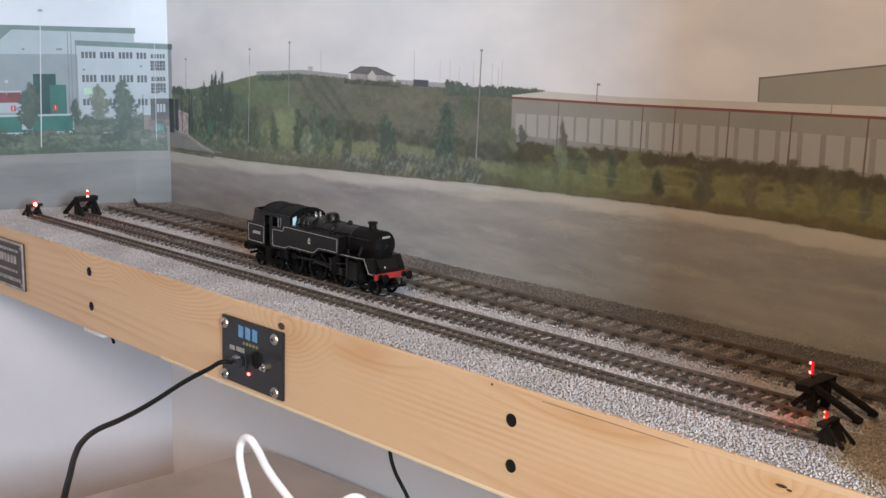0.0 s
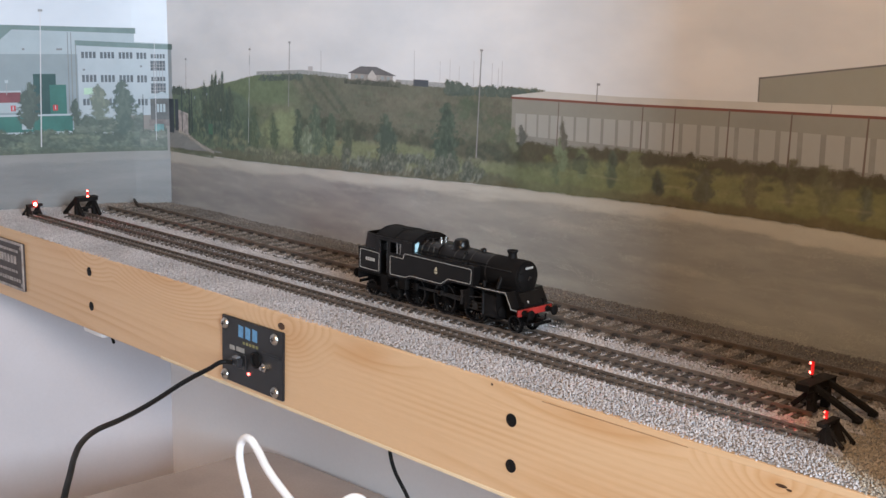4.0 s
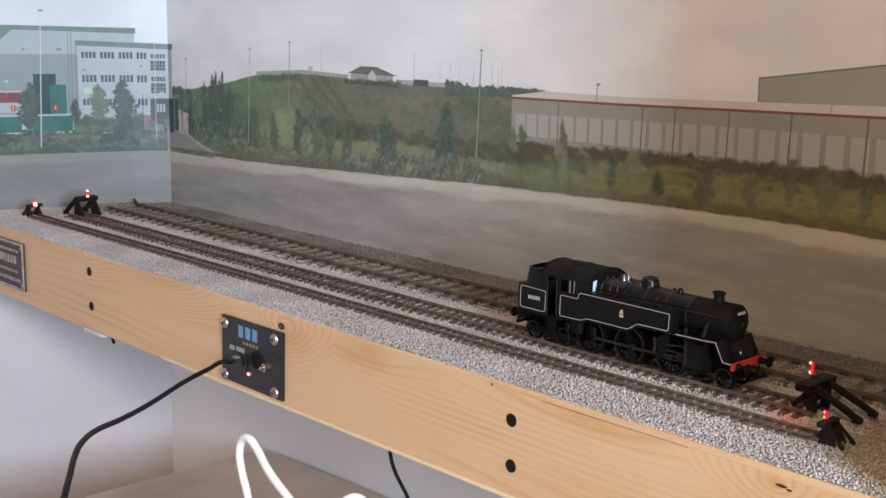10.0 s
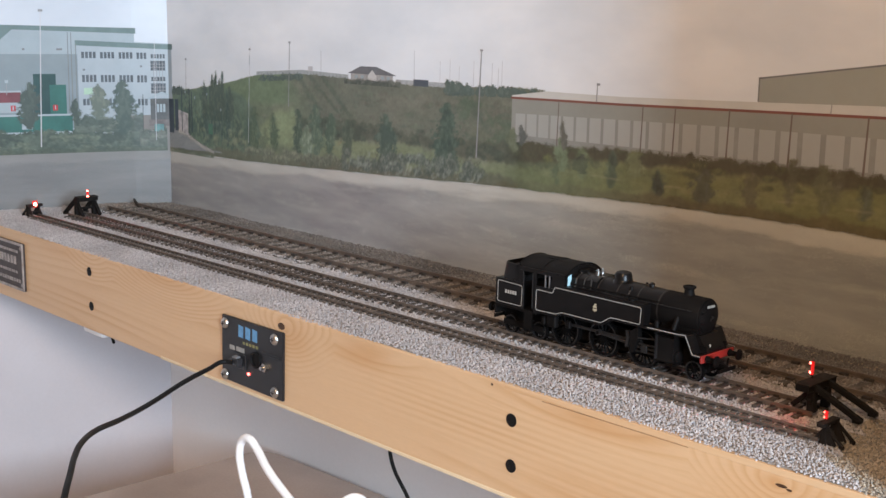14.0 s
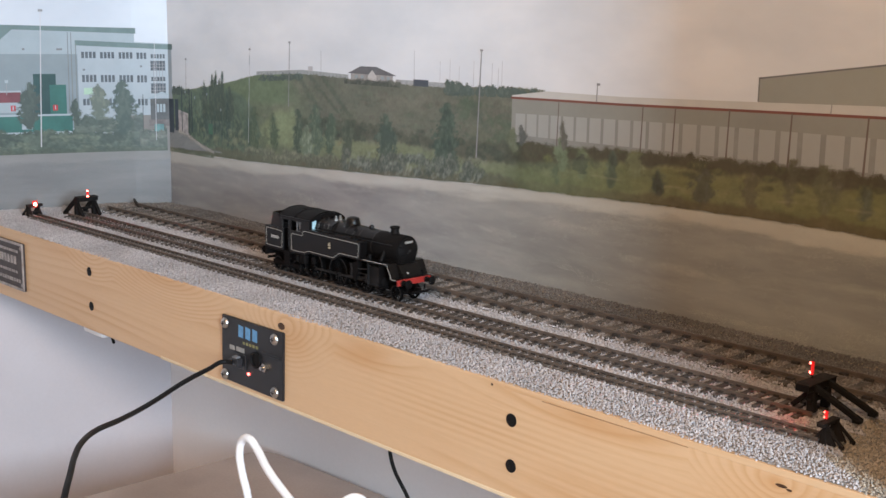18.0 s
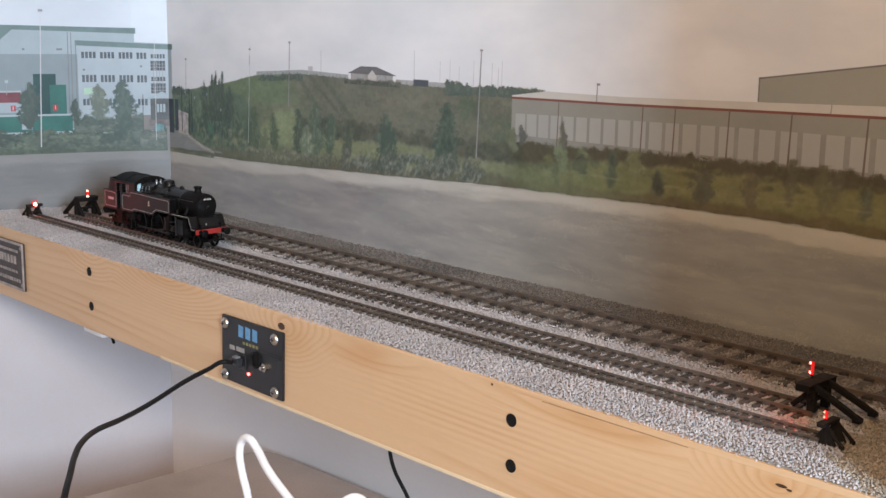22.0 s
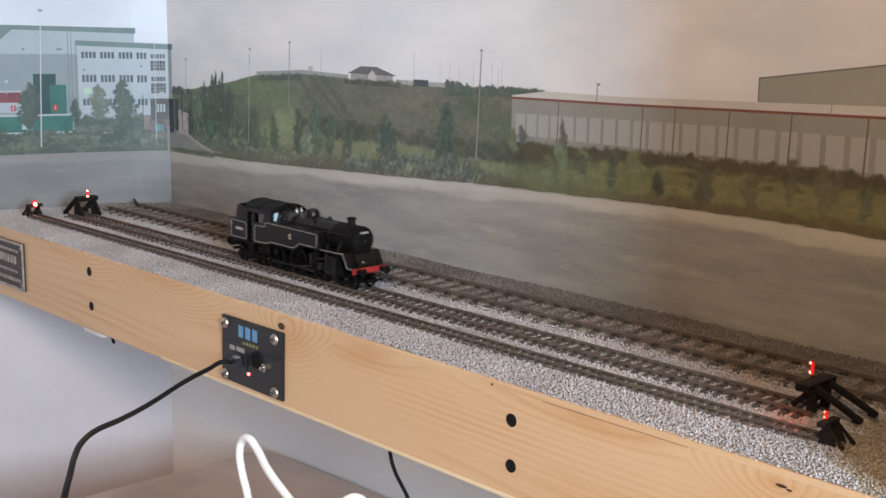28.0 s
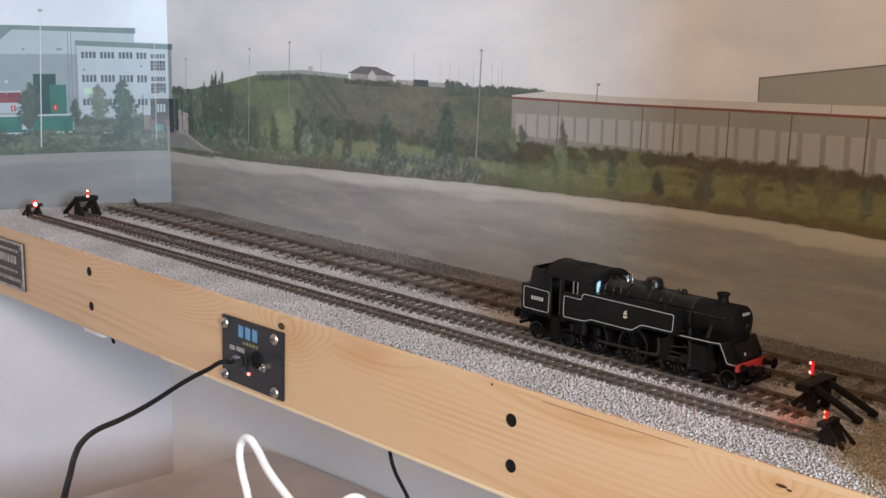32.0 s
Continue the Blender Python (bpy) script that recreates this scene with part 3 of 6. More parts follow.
nt.links.new(spread.outputs["Result"], over.inputs[1])
nt.links.new(over.outputs[0], blend.inputs["Fac"])
nt.links.new(clear.outputs[0], blend.inputs[1])
nt.links.new(nt.nodes["Principled BSDF"].outputs[0], blend.inputs[2])
nt.links.new(blend.outputs[0], nt.nodes["Material Output"].inputs["Surface"])


class Painting:
    """A patch of the print: a fine grid whose inks are laid on in washes; u and z in mm."""

    def __init__(self, u0, u1, z0, z1, step, ground):
        self.us, self.zs = np.arange(u0, u1 + step, step), np.arange(z0, z1 + step, step)
        self.U, self.Z = np.meshgrid(self.us, self.zs)
        self.ink = np.ones(self.U.shape + (3,)) * tone(*ground)
        self.cover = np.ones(self.U.shape)

    def line(self, *pts):
        return np.interp(self.us, [p[0] for p in pts], [p[1] for p in pts])[None, :]

    def lay(self, mask, colour):
        m = np.clip(mask, 0, 1)[..., None]
        self.ink = self.ink * (1 - m) + tone(*colour) * m

    def grain(self, amount, su, sz, seed, mask=1.0):
        n = speckle(self.U, self.Z, su, sz, seed)
        self.ink = self.ink * (1 + (amount * (n - 0.5) * 2 * mask)[..., None])

    def band(self, low, high, soft=2.0):
        return ease((self.Z - low) / soft + 0.5) * ease((high - self.Z) / soft + 0.5)

    def near(self, u0, u1, z0, z1):
        """The part of the patch between these edges, to paint on alone."""
        i, j = np.searchsorted(self.us, (u0, u1)), np.searchsorted(self.zs, (z0, z1))
        cut = Painting(0, 1, 0, 1, 1, (0, 0, 0))
        cut.window = (slice(j[0], max(j[1], j[0] + 1)), slice(i[0], max(i[1], i[0] + 1)))
        cut.U, cut.Z, cut.ink = self.U[cut.window], self.Z[cut.window], self.ink[cut.window]
        return cut

    def bush(self, u, z, ru, rz, *rest, **more):
        cut = self.near(u - 1.7 * ru, u + 1.7 * ru, z - 1.7 * rz, z + 1.7 * rz)
        cut.one_bush(u, z, ru, rz, *rest, **more)
        self.ink[cut.window] = cut.ink

    def tree(self, u, z0, z1, width, *rest, **more):
        cut = self.near(u - width - 4, u + width + 4, z0 - 2, z1 + 2)
        m = cut.one_tree(u, z0, z1, width, *rest, **more)
        self.ink[cut.window] = cut.ink
        whole = np.zeros_like(self.U)
        whole[cut.window] = m
        return whole

    def one_bush(self, u, z, ru, rz, dark, light, seed, soft=0.45, full=1.0):
        n = speckle(self.U, self.Z, 5, 5, seed, 4)
        d = 1.25 - np.sqrt(((self.U - u) / ru) ** 2 + ((self.Z - z) / rz) ** 2) + (n - 0.5) * 0.9
        m = ease((d - 0.2) / soft) * full
        n2 = speckle(self.U, self.Z, 2.4, 3.4, seed + 5, 3) * 0.7 + 0.3 * ease((self.Z - z + rz) / (2 * rz))
        self.lay(m, dark)
        self.lay(m * ease((n2 - 0.35) * 2.2), light)

    def one_tree(self, u, z0, z1, width, dark, light, seed, soft=1.6, full=0.95, column=0.5):
        h = np.clip((self.Z - z0) / (z1 - z0), 0, 1)
        n = speckle(self.U, self.Z, 5, 3.4, seed, 4)
        half = width / 2 * np.sin(np.pi * (0.04 + 0.94 * h ** 0.85)) ** column * (0.30 + 1.30 * n)
        inside = (self.Z > z0 - 1) & (self.Z < z1 + 1)
        m = ease((half - np.abs(self.U - u - 1.2 * np.sin(h * 5 + seed))) / (soft * 2.2) + 0.45) * inside * full
        n2 = speckle(self.U, self.Z, 3.0, 5.0, seed + 9, 3)
        self.lay(m, dark)
        self.lay(m * ease((n2 - 0.42) * 2.4) * 0.8, light)
        return m

    def hang(self, name, where, layer, label):
        at, root = where
        rows, cols = self.U.shape
        keep = self.cover > 0.02
        quad = keep[:-1, :-1] | keep[1:, :-1] | keep[:-1, 1:] | keep[1:, 1:]
        idx = np.arange(rows * cols).reshape(rows, cols)
        j, i = np.nonzero(quad)
        faces = np.stack([idx[j, i], idx[j, i + 1], idx[j + 1, i + 1], idx[j + 1, i]], -1)
        used, inv = np.unique(faces.ravel(), return_inverse=True)
        uu, zz = self.U.ravel()[used], self.Z.ravel()[used]
        me = bpy.data.meshes.new(name)
        me.from_pydata([tuple(at(a * MM, b * MM, layer)) for a, b in zip(uu, zz)], [], inv.reshape(-1, 4).tolist())
        col = me.color_attributes.new("ink", "FLOAT_COLOR", "POINT")
        weight = 0.60 if at is left_at else 1.0      # side inks cut back, as the window light is strong there
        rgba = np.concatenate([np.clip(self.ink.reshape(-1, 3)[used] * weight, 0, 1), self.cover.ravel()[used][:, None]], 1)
        col.data.foreach_set("color", rgba.astype(np.float32).ravel())
        me.materials.append(M_PRINT)
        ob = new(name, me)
        ob.parent = root
        return tagged(keep_place(ob, root), label)


def lone_tree(where, u, z0, z1, width, dark, light, seed, layer=7.2, label="printed tree", column=0.5, soft=1.7):
    p = Painting(u - width * 1.0, u + width * 1.0, z0 - 2, z1 + 2, 0.8, dark)
    p.cover = p.tree(u, z0, z1, width, dark, light, seed, soft, 1.0, column)
    return p.hang("printed_tree", where, layer, label)


def scrub(where, u0, u1, z0, z1, rise, dark, light, pale, seed, name, layer, label, step=0.9):
    """A ragged belt of bushes; rise is how far its outline wanders."""
    p = Painting(u0, u1, z0, z1 + rise, step, dark)
    n = speckle(p.U, p.Z, 9, 7, seed, 4)
    p.lay(ease((n - 0.4) * 2.5), light)
    p.lay(ease((speckle(p.U, p.Z, 14, 5, seed + 2, 4) - 0.62) * 4) * 0.7, pale)
    p.grain(0.3, 2.4, 2.4, seed + 3)
    edge = z1 + rise * (speckle(p.U, p.Z * 0.4, 10, 8, seed + 4, 4) * 2 - 1)
    p.cover = ease((edge - p.Z) / 5 + 0.5)
    return p.hang(name, where, layer, label)


up = lambda f, d: (lambda u: f(u) + d * MM)
HP = Painting(-743, -190, 53, 153, 0.8, (97, 104, 84))
edge = np.array([yard_edge(u * MM) / MM for u in HP.us])[None, :]
crest = np.array([hill_top(u * MM) / MM for u in HP.us])[None, :]
# heath, green slope at the far end, gullies
HP.lay(ease((HP.U + 520) / 60), (103, 105, 89))
HP.lay(ease((speckle(HP.U, HP.Z, 60, 14, 3) - 0.5) * 3) * ease((HP.U + 500) / 60) * 0.8, (98, 103, 84))
HP.lay(ease((speckle(HP.U, HP.Z, 40, 16, 4) - 0.55) * 4) * 0.7, (110, 109, 93))
HP.lay(ease((-505 - HP.U) / 30) * ease((HP.Z - 112) / 10), (97, 109, 84))
for k, (u, lean) in enumerate(((-507, -1.2), (-486, -1.4), (-466, -1.2), (-290, -1.25), (-280, -1.0))):
    d = np.abs(HP.U - u - (146 - HP.Z) * -lean) / (2.0 + 7 * speckle(HP.U, HP.Z, 9, 9, 20 + k))
    HP.lay(ease(1.3 - d) * ease((HP.Z - 108) / 10) * 0.6 * ease(speckle(HP.U, HP.Z, 12, 12, 27 + k) * 2), (78, 88, 74))
HP.lay(ease((HP.U + 292) / 12) * ease((crest + 2 - HP.Z) / 8) * ease((speckle(HP.U, HP.Z, 16, 12, 8) - 0.38) * 3) * 0.8, (84, 97, 77))
# light meadow, dark hedgerow across it
HP.lay(HP.band(HP.line((-743, 60), (-600, 60), (-540, 78), (-440, 72), (-190, 70)), HP.line((-743, 62), (-600, 66), (-565, 92), (-545, 110), (-515, 114), (-500, 96), (-440, 90), (-330, 95), (-258, 90), (-190, 92)) + 12 * (speckle(HP.U, HP.Z, 26, 40, 9) - 0.5), 12) * 0.85, (120, 129, 97))
HP.lay(ease((speckle(HP.U, HP.Z, 30, 6, 11) - 0.45) * 3) * HP.band(edge, HP.line((-743, 70), (-540, 100), (-440, 90), (-190, 90)), 5) * 0.5, (108, 114, 84))
for k, (lift, deep) in enumerate(((0, (84, 86, 72)), (-2, (73, 80, 67)))):
    HP.lay(HP.band(HP.line((-520, 96), (-440, 92), (-342, 95), (-278, 91), (-216, 90), (-190, 90)) + 7 * (speckle(HP.U, HP.Z, 13, 40, 12 + k) - 0.5),
                   HP.line((-520, 97), (-460, 108), (-432, 110), (-342, 106), (-278, 104), (-216, 108), (-190, 106)) + 9 * (speckle(HP.U, HP.Z, 11, 40, 14 + k) - 0.5) + lift, 4)
           * ease((HP.U + 520) / 25) * (0.85 if k == 0 else ease((speckle(HP.U, HP.Z, 9, 5, 16) - 0.4) * 3)), deep)
r = random.Random(5)
for k in range(90):
    u = r.uniform(-490, -200)
    HP.bush(u, r.uniform(104, 143), r.uniform(5, 14), r.uniform(1.5, 4), r.choice(((84, 92, 78), (92, 98, 82), (96, 92, 80))), r.choice(((106, 108, 92), (102, 112, 90))), 100 + k % 9, 0.9, 0.6)
for k in range(26):
    HP.bush(r.uniform(-500, -200), r.uniform(93, 108), r.uniform(4, 8), r.uniform(3, 5), (68, 76, 64), (88, 94, 76), 120 + k % 7, 0.6, 0.8)
# woods round the gateway
wood = HP.line((-743, 122), (-700, 126), (-660, 133), (-640, 132), (-606, 124), (-585, 118), (-560, 74), (-540, 60))
HP.lay(ease((wood + 8 * (speckle(HP.U, HP.Z, 9, 30, 30) - 0.5) - HP.Z) / 4), (88, 101, 84))
for k in range(64):
    u = r.uniform(-740, -572)
    top = float(np.interp(u, (-743, -660, -606, -572), (120, 130, 120, 96)))
    HP.tree(u, r.uniform(58, 80), r.uniform(0.7, 1.0) * top, r.uniform(8, 16), r.choice(((72, 86, 74), (82, 96, 80), (66, 78, 70))), r.choice(((98, 112, 92), (106, 118, 94), (112, 122, 98))), 200 + k % 13, 2.4, 0.75)
for u, z1, w in ((-659, 141, 7), (-651, 139, 6), (-638, 145, 6), (-646, 133, 9), (-668, 132, 9), (-628, 128, 10)):
    HP.tree(u, 70, z1, w, (64, 76, 70), (88, 100, 86), int(-u), 1.2, 0.9, 0.8)
for k in range(30):
    HP.bush(r.uniform(-690, -560), r.uniform(60, 86), r.uniform(4, 9), r.uniform(3, 6), (92, 100, 82), (126, 130, 104), 140 + k % 9, 0.8, 0.6)
# standing trees in the meadow
for u, z0, z1, w, d, l in ((-377, 68, 119, 27, (68, 82, 71), (92, 104, 88)), (-299, 74, 133, 29, (64, 79, 68), (86, 100, 84)), (-507, 70, 115, 15, (62, 74, 64), (90, 102, 82)), (-478, 74, 120, 22, (82, 96, 80), (104, 116, 94)),
                        (-492, 66, 100, 20, (100, 112, 92), (138, 146, 124)), (-456, 76, 114, 18, (78, 92, 76), (100, 112, 90)), (-431, 76, 110, 15, (74, 84, 70), (92, 100, 82)), (-547, 72, 108, 15, (70, 82, 66), (92, 102, 80)),
                        (-580, 66, 112, 18, (72, 84, 68), (92, 102, 80)), (-562, 64, 92, 16, (88, 96, 76), (112, 116, 90)), (-208, 74, 100, 13, (82, 88, 68), (104, 108, 82))):
    HP.tree(u, z0, z1, w, d, l, int(-u), 3.2, 0.92)
# bushes along the yard: grey-green, brightest before the tall tree
HP.lay(HP.band(edge - 2, edge + 6 + 7 * speckle(HP.U, HP.Z, 10, 30, 41), 4) * 0.85, (92, 93, 76))
for k in range(46):
    u = r.uniform(-600, -440)
    HP.bush(u, float(np.interp(u, (-600, -440), (64, 69))) + r.uniform(-3, 6), r.uniform(5, 10), r.uniform(3, 6), (86, 90, 76), (126, 128, 106), 160 + k % 9, 0.8, 0.75)
for k in range(54):
    u = r.uniform(-440, -250)
    b = float(np.interp(u, (-440, -252), (66, 75)))
    HP.bush(u, b + r.uniform(0, 13), r.uniform(5, 10), r.uniform(4, 7.5), (78, 86, 76), (112, 118, 103), 180 + k % 11, 0.7, 0.85)
leafy = ease((HP.U + 450) / 40) * ease((-246 - HP.U) / 12) * HP.band(edge + 0.5, edge + 22, 6)
lean = HP.U - 0.45 * (HP.Z - 66)
strokes = speckle(lean, HP.Z, 2.6, 5, 51, 3) * 0.75 + 0.25 * speckle(HP.U + 0.6 * HP.Z, HP.Z, 3, 5, 52, 3)
HP.lay(leafy * ease((strokes - 0.5) * 2.6) * 0.55, (138, 144, 130))
HP.lay(leafy * ease((0.45 - strokes) * 3) * 0.5, (66, 74, 66))
HP.lay(ease((HP.U + 246) / 14) * HP.band(edge - 2, edge + 7 * speckle(HP.U, HP.Z, 12, 30, 55), 3) * 0.8, (92, 88, 66))
# hill inks lifted towards the corner, offsetting the weaker light there
HP.ink = HP.ink * np.array((1.10, 1.12, 1.24)) * (1 + 0.20 * ease((-470 - HP.U) / 60) + 0.16 * ease((-600 - HP.U) / 90))[..., None]
HP.grain(0.13, 7, 5, 61)
HP.grain(0.10, 2.2, 2.2, 62)
# uneven lower edge and the line of the crest
HP.cover = ease((crest - 0.6 + 1.8 * (speckle(HP.U, HP.Z * 0, 5, 5, 71) - 0.4) + ease((HP.U + 300) / 10) * 3.2 * speckle(HP.U, HP.Z * 0, 4, 5, 72) - HP.Z) / 1.4 + 0.5) * ease((HP.Z - edge - 1.4 * (speckle(HP.U, HP.Z * 0, 9, 5, 73) - 0.5)) / 1.5 + 0.5)
HP.hang("printed_hill", BK, 2.4, "printed green hill with heath, meadow, trees and bushes")
pole(BK, -590.5, 76, -585.5, 173, 0.6, 7, I_MAST)
for i in range(4):
    pole(BK, -590.0 + i * 1.1, 92 + i * 21, -589.7 + i * 1.1, 101 + i * 21, 0.9, 7.4, I_WHITE, "printed_band")
for u0, z0, u1, z1, w in ((-521.5, 117, -519, 178, 1.1), (-262.8, 91, -259, 178, 1.5), (-137.9, 144, -137.4, 157, 1.0), (-707, 124, -706, 156, 0.7), (-470, 149, -470, 172, 0.5), (-340, 148, -340, 176, 0.4)):
    pole(BK, u0, z0, u1, z1, w, 7, I_POST)
for i, u in enumerate((-308, -296, -285, -268, -247, -240, -236)):
    pole(BK, u, 148, u + 0.4, 168 + 3 * math.sin(i * 2.3), 0.55, 2.6, I_MAST, "printed_mast")
for u, z in ((-519, 178.5), (-259, 178.5), (-136.6, 157.2), (-706, 156), (-586, 170)):
    flat("printed_lamp_head", BK, u - 1.6, u + 1.6, z - 0.7, z + 0.9, 7.2, I_POST)
# conifers standing on the skyline
r = random.Random(12)
for u0, u1, k, low, high in ((-300, -270, 14, 1, 6), (-262, -232, 8, 0, 3), (-236, -200, 16, -1, 2), (-572, -500, 24, -3.5, 0.5), (-740, -700, 8, 0, 3)):
    for i in range(k):
        u = r.uniform(u0, u1)
        z = hill_top(u * MM) / MM
        lone_tree(BK, u, z - 6, z + r.uniform(low, high), r.uniform(7, 13), (86, 98, 92), (102, 114, 106), 500 + i, 3.0 + 0.03 * i, "printed tree on the skyline", 0.6, 1.5)
for k, (u, z1, w) in enumerate(((-671, 134, 10), (-657, 141, 9), (-649, 145.5, 8), (-643, 137, 9), (-636, 145, 8), (-622, 132, 11))):
    lone_tree(BK, u, 96, z1, w, (86, 98, 90), (104, 116, 104), int(-u), 5.45 + 0.08 * k, "printed slim poplar", 0.55, 2.2)
# house on the hill
flat("printed_house", BK, -426, -368, 147.2, 153.6, 4, I_BRICK, "printed brick house")
flat("printed_house_roof", BK, -430, -364, 153.2, line_through((-430, 153.4), (-412, 160.0), (-390, 160.2), (-364, 153.6)), 4.2, I_TILE, "printed slate roof", 2)
flat("printed_gable", BK, -402, -390, 148, line_through((-402, 152), (-396, 157.5), (-390, 152)), 4.5, ink("print_gable", (0.60, 0.58, 0.57), 0.1), "", 1.5)
for u in (-420, -412, -384, -376):
    flat("printed_house_window", BK, u, u + 4, 149.2, 152.0, 4.6, I_PALEHALL)
flat("printed_fence", BK, -575, -430, up(hill_top, -3), up(hill_top, 3.2), 2.2, ink("print_fence", (0.42, 0.445, 0.455), 0.2, 300, 900), "printed fence on the skyline")
flat("printed_fence", BK, -364, -300, up(hill_top, -3), up(hill_top, 3.4), 2.2, ink("print_fence_far", (0.42, 0.435, 0.45), 0.2, 300, 900), "printed fence on the skyline")
flat("printed_hut", BK, -341, -322, 146, 151.6, 4.1, ink("print_far_hut", (0.11, 0.125, 0.15), 0.2))
scrub(BK, -436, -358, 143.5, 148.2, 1.6, (80, 84, 78), (98, 102, 94), (110, 112, 104), 412, "printed_hedge", 4.8, "printed low hedge before the house")
for u in range(-572, -432, 5):
    pole(BK, u, hill_top(u * MM) / MM - 2, u, hill_top(u * MM) / MM + 3.4, 0.5, 2.3, I_POST, "printed_fence_post")
flat("printed_mast_top", BK, -490, -483, 152.5, 157, 4.1, I_MAST)

# long warehouse
wh_red = line_through((-224, 142.6), (-114, 143.8), (-18, 145.9), (88, 148), (420, 154))
wh_roof = line_through((-224, 144.6), (-189, 149.4), (-114, 149.4), (0, 152.4), (88, 155), (420, 162))
wh_low = line_through((-224, 108), (-114, 106), (420, 106))
wh_band = line_through((-224, 130.4), (-114, 132.6), (-18, 134.4), (88, 135), (420, 137))
flat("printed_warehouse", BK, -224, 215, wh_low, wh_red, 4, I_SHED, "printed beige warehouse wall")
flat("printed_warehouse_roof", BK, -224, 215, wh_red, wh_roof, 4, I_ROOFLT, "printed pale warehouse roof")
flat("printed_red_edge", BK, -225, 215, lambda u: wh_red(u) - 0.0009, lambda u: wh_red(u) + 0.0009, 4.6, I_ROOFRED, "printed red roof edge")
# pale panels between narrow pilasters, spaced wider towards the near end
pil = [-221.5]
while pil[-1] < 200:
    pil.append(pil[-1] + 12.0 + 0.0175 * (pil[-1] + 221.5))
for a, b in zip(pil, pil[1:]):
    w = 2.0 + 0.0075 * (a + 222)
    flat("printed_panel", BK, a + w, min(b, 214), wh_low, wh_band, 4.4, I_PANEL, "printed light panel", 20)
    flat("printed_pilaster", BK, a, a + w, wh_low, wh_band, 4.5, I_PILAR, "", 20)
wh_foot = line_through((-224, 113.5), (-114, 113.5), (62, 113.5), (420, 114))
flat("printed_warehouse_foot", BK, -222, 215, wh_low, wh_foot, 4.6, I_PILAR, "printed dark foot of the warehouse wall")
for u in (-174.7, -94.8, -66.6, -22.3, 24.9, 77.8, 140, 200):
    pole(BK, u - 1, 108, u, float(wh_red(u * MM)) / MM, 1.0 + 0.002 * (u + 224), 4.9, I_DRAIN, "printed_downpipe")
shed_top = line_through((-1, 168.6), (86, 180.4), (420, 224))
flat("printed_big_shed", BK, -1, 215, wh_roof, shed_top, 3.6, I_BIGSHED, "printed grey shed")
flat("printed_shed_edge", BK, -1.5, 215, lambda u: shed_top(u) - 0.0011, shed_top, 3.9, I_PIPE, "printed dark roof edge")
flat("printed_shed_edge", BK, -1.4, -0.4, 152.8, 168.6, 3.9, I_PIPE)
pole(BK, 52, 148, 52.4, 154, 0.8, 7, I_POST)
# field and hedge before the warehouse
FP = Painting(-236, 215, 64, 119, 0.8, (112, 110, 76))
edge = np.array([yard_edge(u * MM) / MM for u in FP.us])[None, :]
FP.lay(ease((speckle(FP.U, FP.Z, 40, 7, 3) - 0.45) * 3) * 0.7, (106, 104, 68))
FP.lay(ease((speckle(FP.U, FP.Z, 30, 5, 4) - 0.55) * 4) * 0.7, (119, 115, 82))
hedge_top = FP.line((-236, 108), (-140, 110), (-29, 112), (90, 112), (317, 112)) + 5 * (speckle(FP.U, FP.Z * 0, 16, 5, 6) - 0.5) + 4 * (speckle(FP.U, FP.Z * 0.5, 5, 5, 7) - 0.5)
hedge_low = FP.line((-236, 92), (-140, 101), (-29, 102), (90, 102), (317, 102)) + 6 * (speckle(FP.U, FP.Z * 0.3, 14, 9, 8) - 0.5)
FP.lay(FP.band(hedge_low - 7 * ease((-120 - FP.U) / 30), hedge_top + 4, 5), (80, 74, 58))
r = random.Random(8)
for k in range(60):
    FP.bush(r.uniform(-232, 300), r.uniform(95, 111), r.uniform(5, 11), r.uniform(2.5, 5), (76, 74, 56), r.choice(((96, 92, 66), (106, 104, 70), (90, 84, 66))), 300 + k % 9, 0.8, 0.75)
for k in range(40):
    FP.bush(r.uniform(-215, 300), r.uniform(76, 98), r.uniform(5, 10), r.uniform(3, 6), (92, 92, 60), (112, 110, 72), 320 + k % 9, 0.9, 0.6)
for u, z0, z1, w, d in ((-121, 83, 108, 12, (72, 78, 60)), (-79, 80, 99, 12, (68, 70, 54)), (-40, 80, 103, 20, (64, 62, 50)), (-2, 82, 104, 17, (78, 72, 54)), (28, 86, 118, 10, (76, 72, 54)), (51, 84, 117, 14, (80, 78, 56)), (60, 92, 112, 8, (74, 70, 54)), (80, 84, 104, 11, (70, 72, 58)), (110, 82, 108, 15, (72, 70, 54)), (-150, 86, 112, 12, (92, 98, 70)), (-100, 92, 112, 16, (98, 98, 68)), (-170, 90, 116, 14, (90, 98, 72))):
    FP.tree(u, z0, z1, w * 0.9, tuple(c + 12 for c in d), tuple(c + 26 for c in d), int(abs(u)) + 7, 2.4, 0.8)
for u, z0, z1, w, d in ((-121, 82, 109, 9, (62, 66, 54)), (-79, 80, 98, 9, (58, 58, 46)), (-175, 78, 94, 8, (64, 70, 54)), (-227, 78, 98, 10, (70, 78, 60)), (-150, 90, 103, 17, (62, 60, 50))):
    FP.tree(u, z0, z1, w, d, tuple(c + 18 for c in d), int(abs(u)) + 3, 2.0, 0.85)
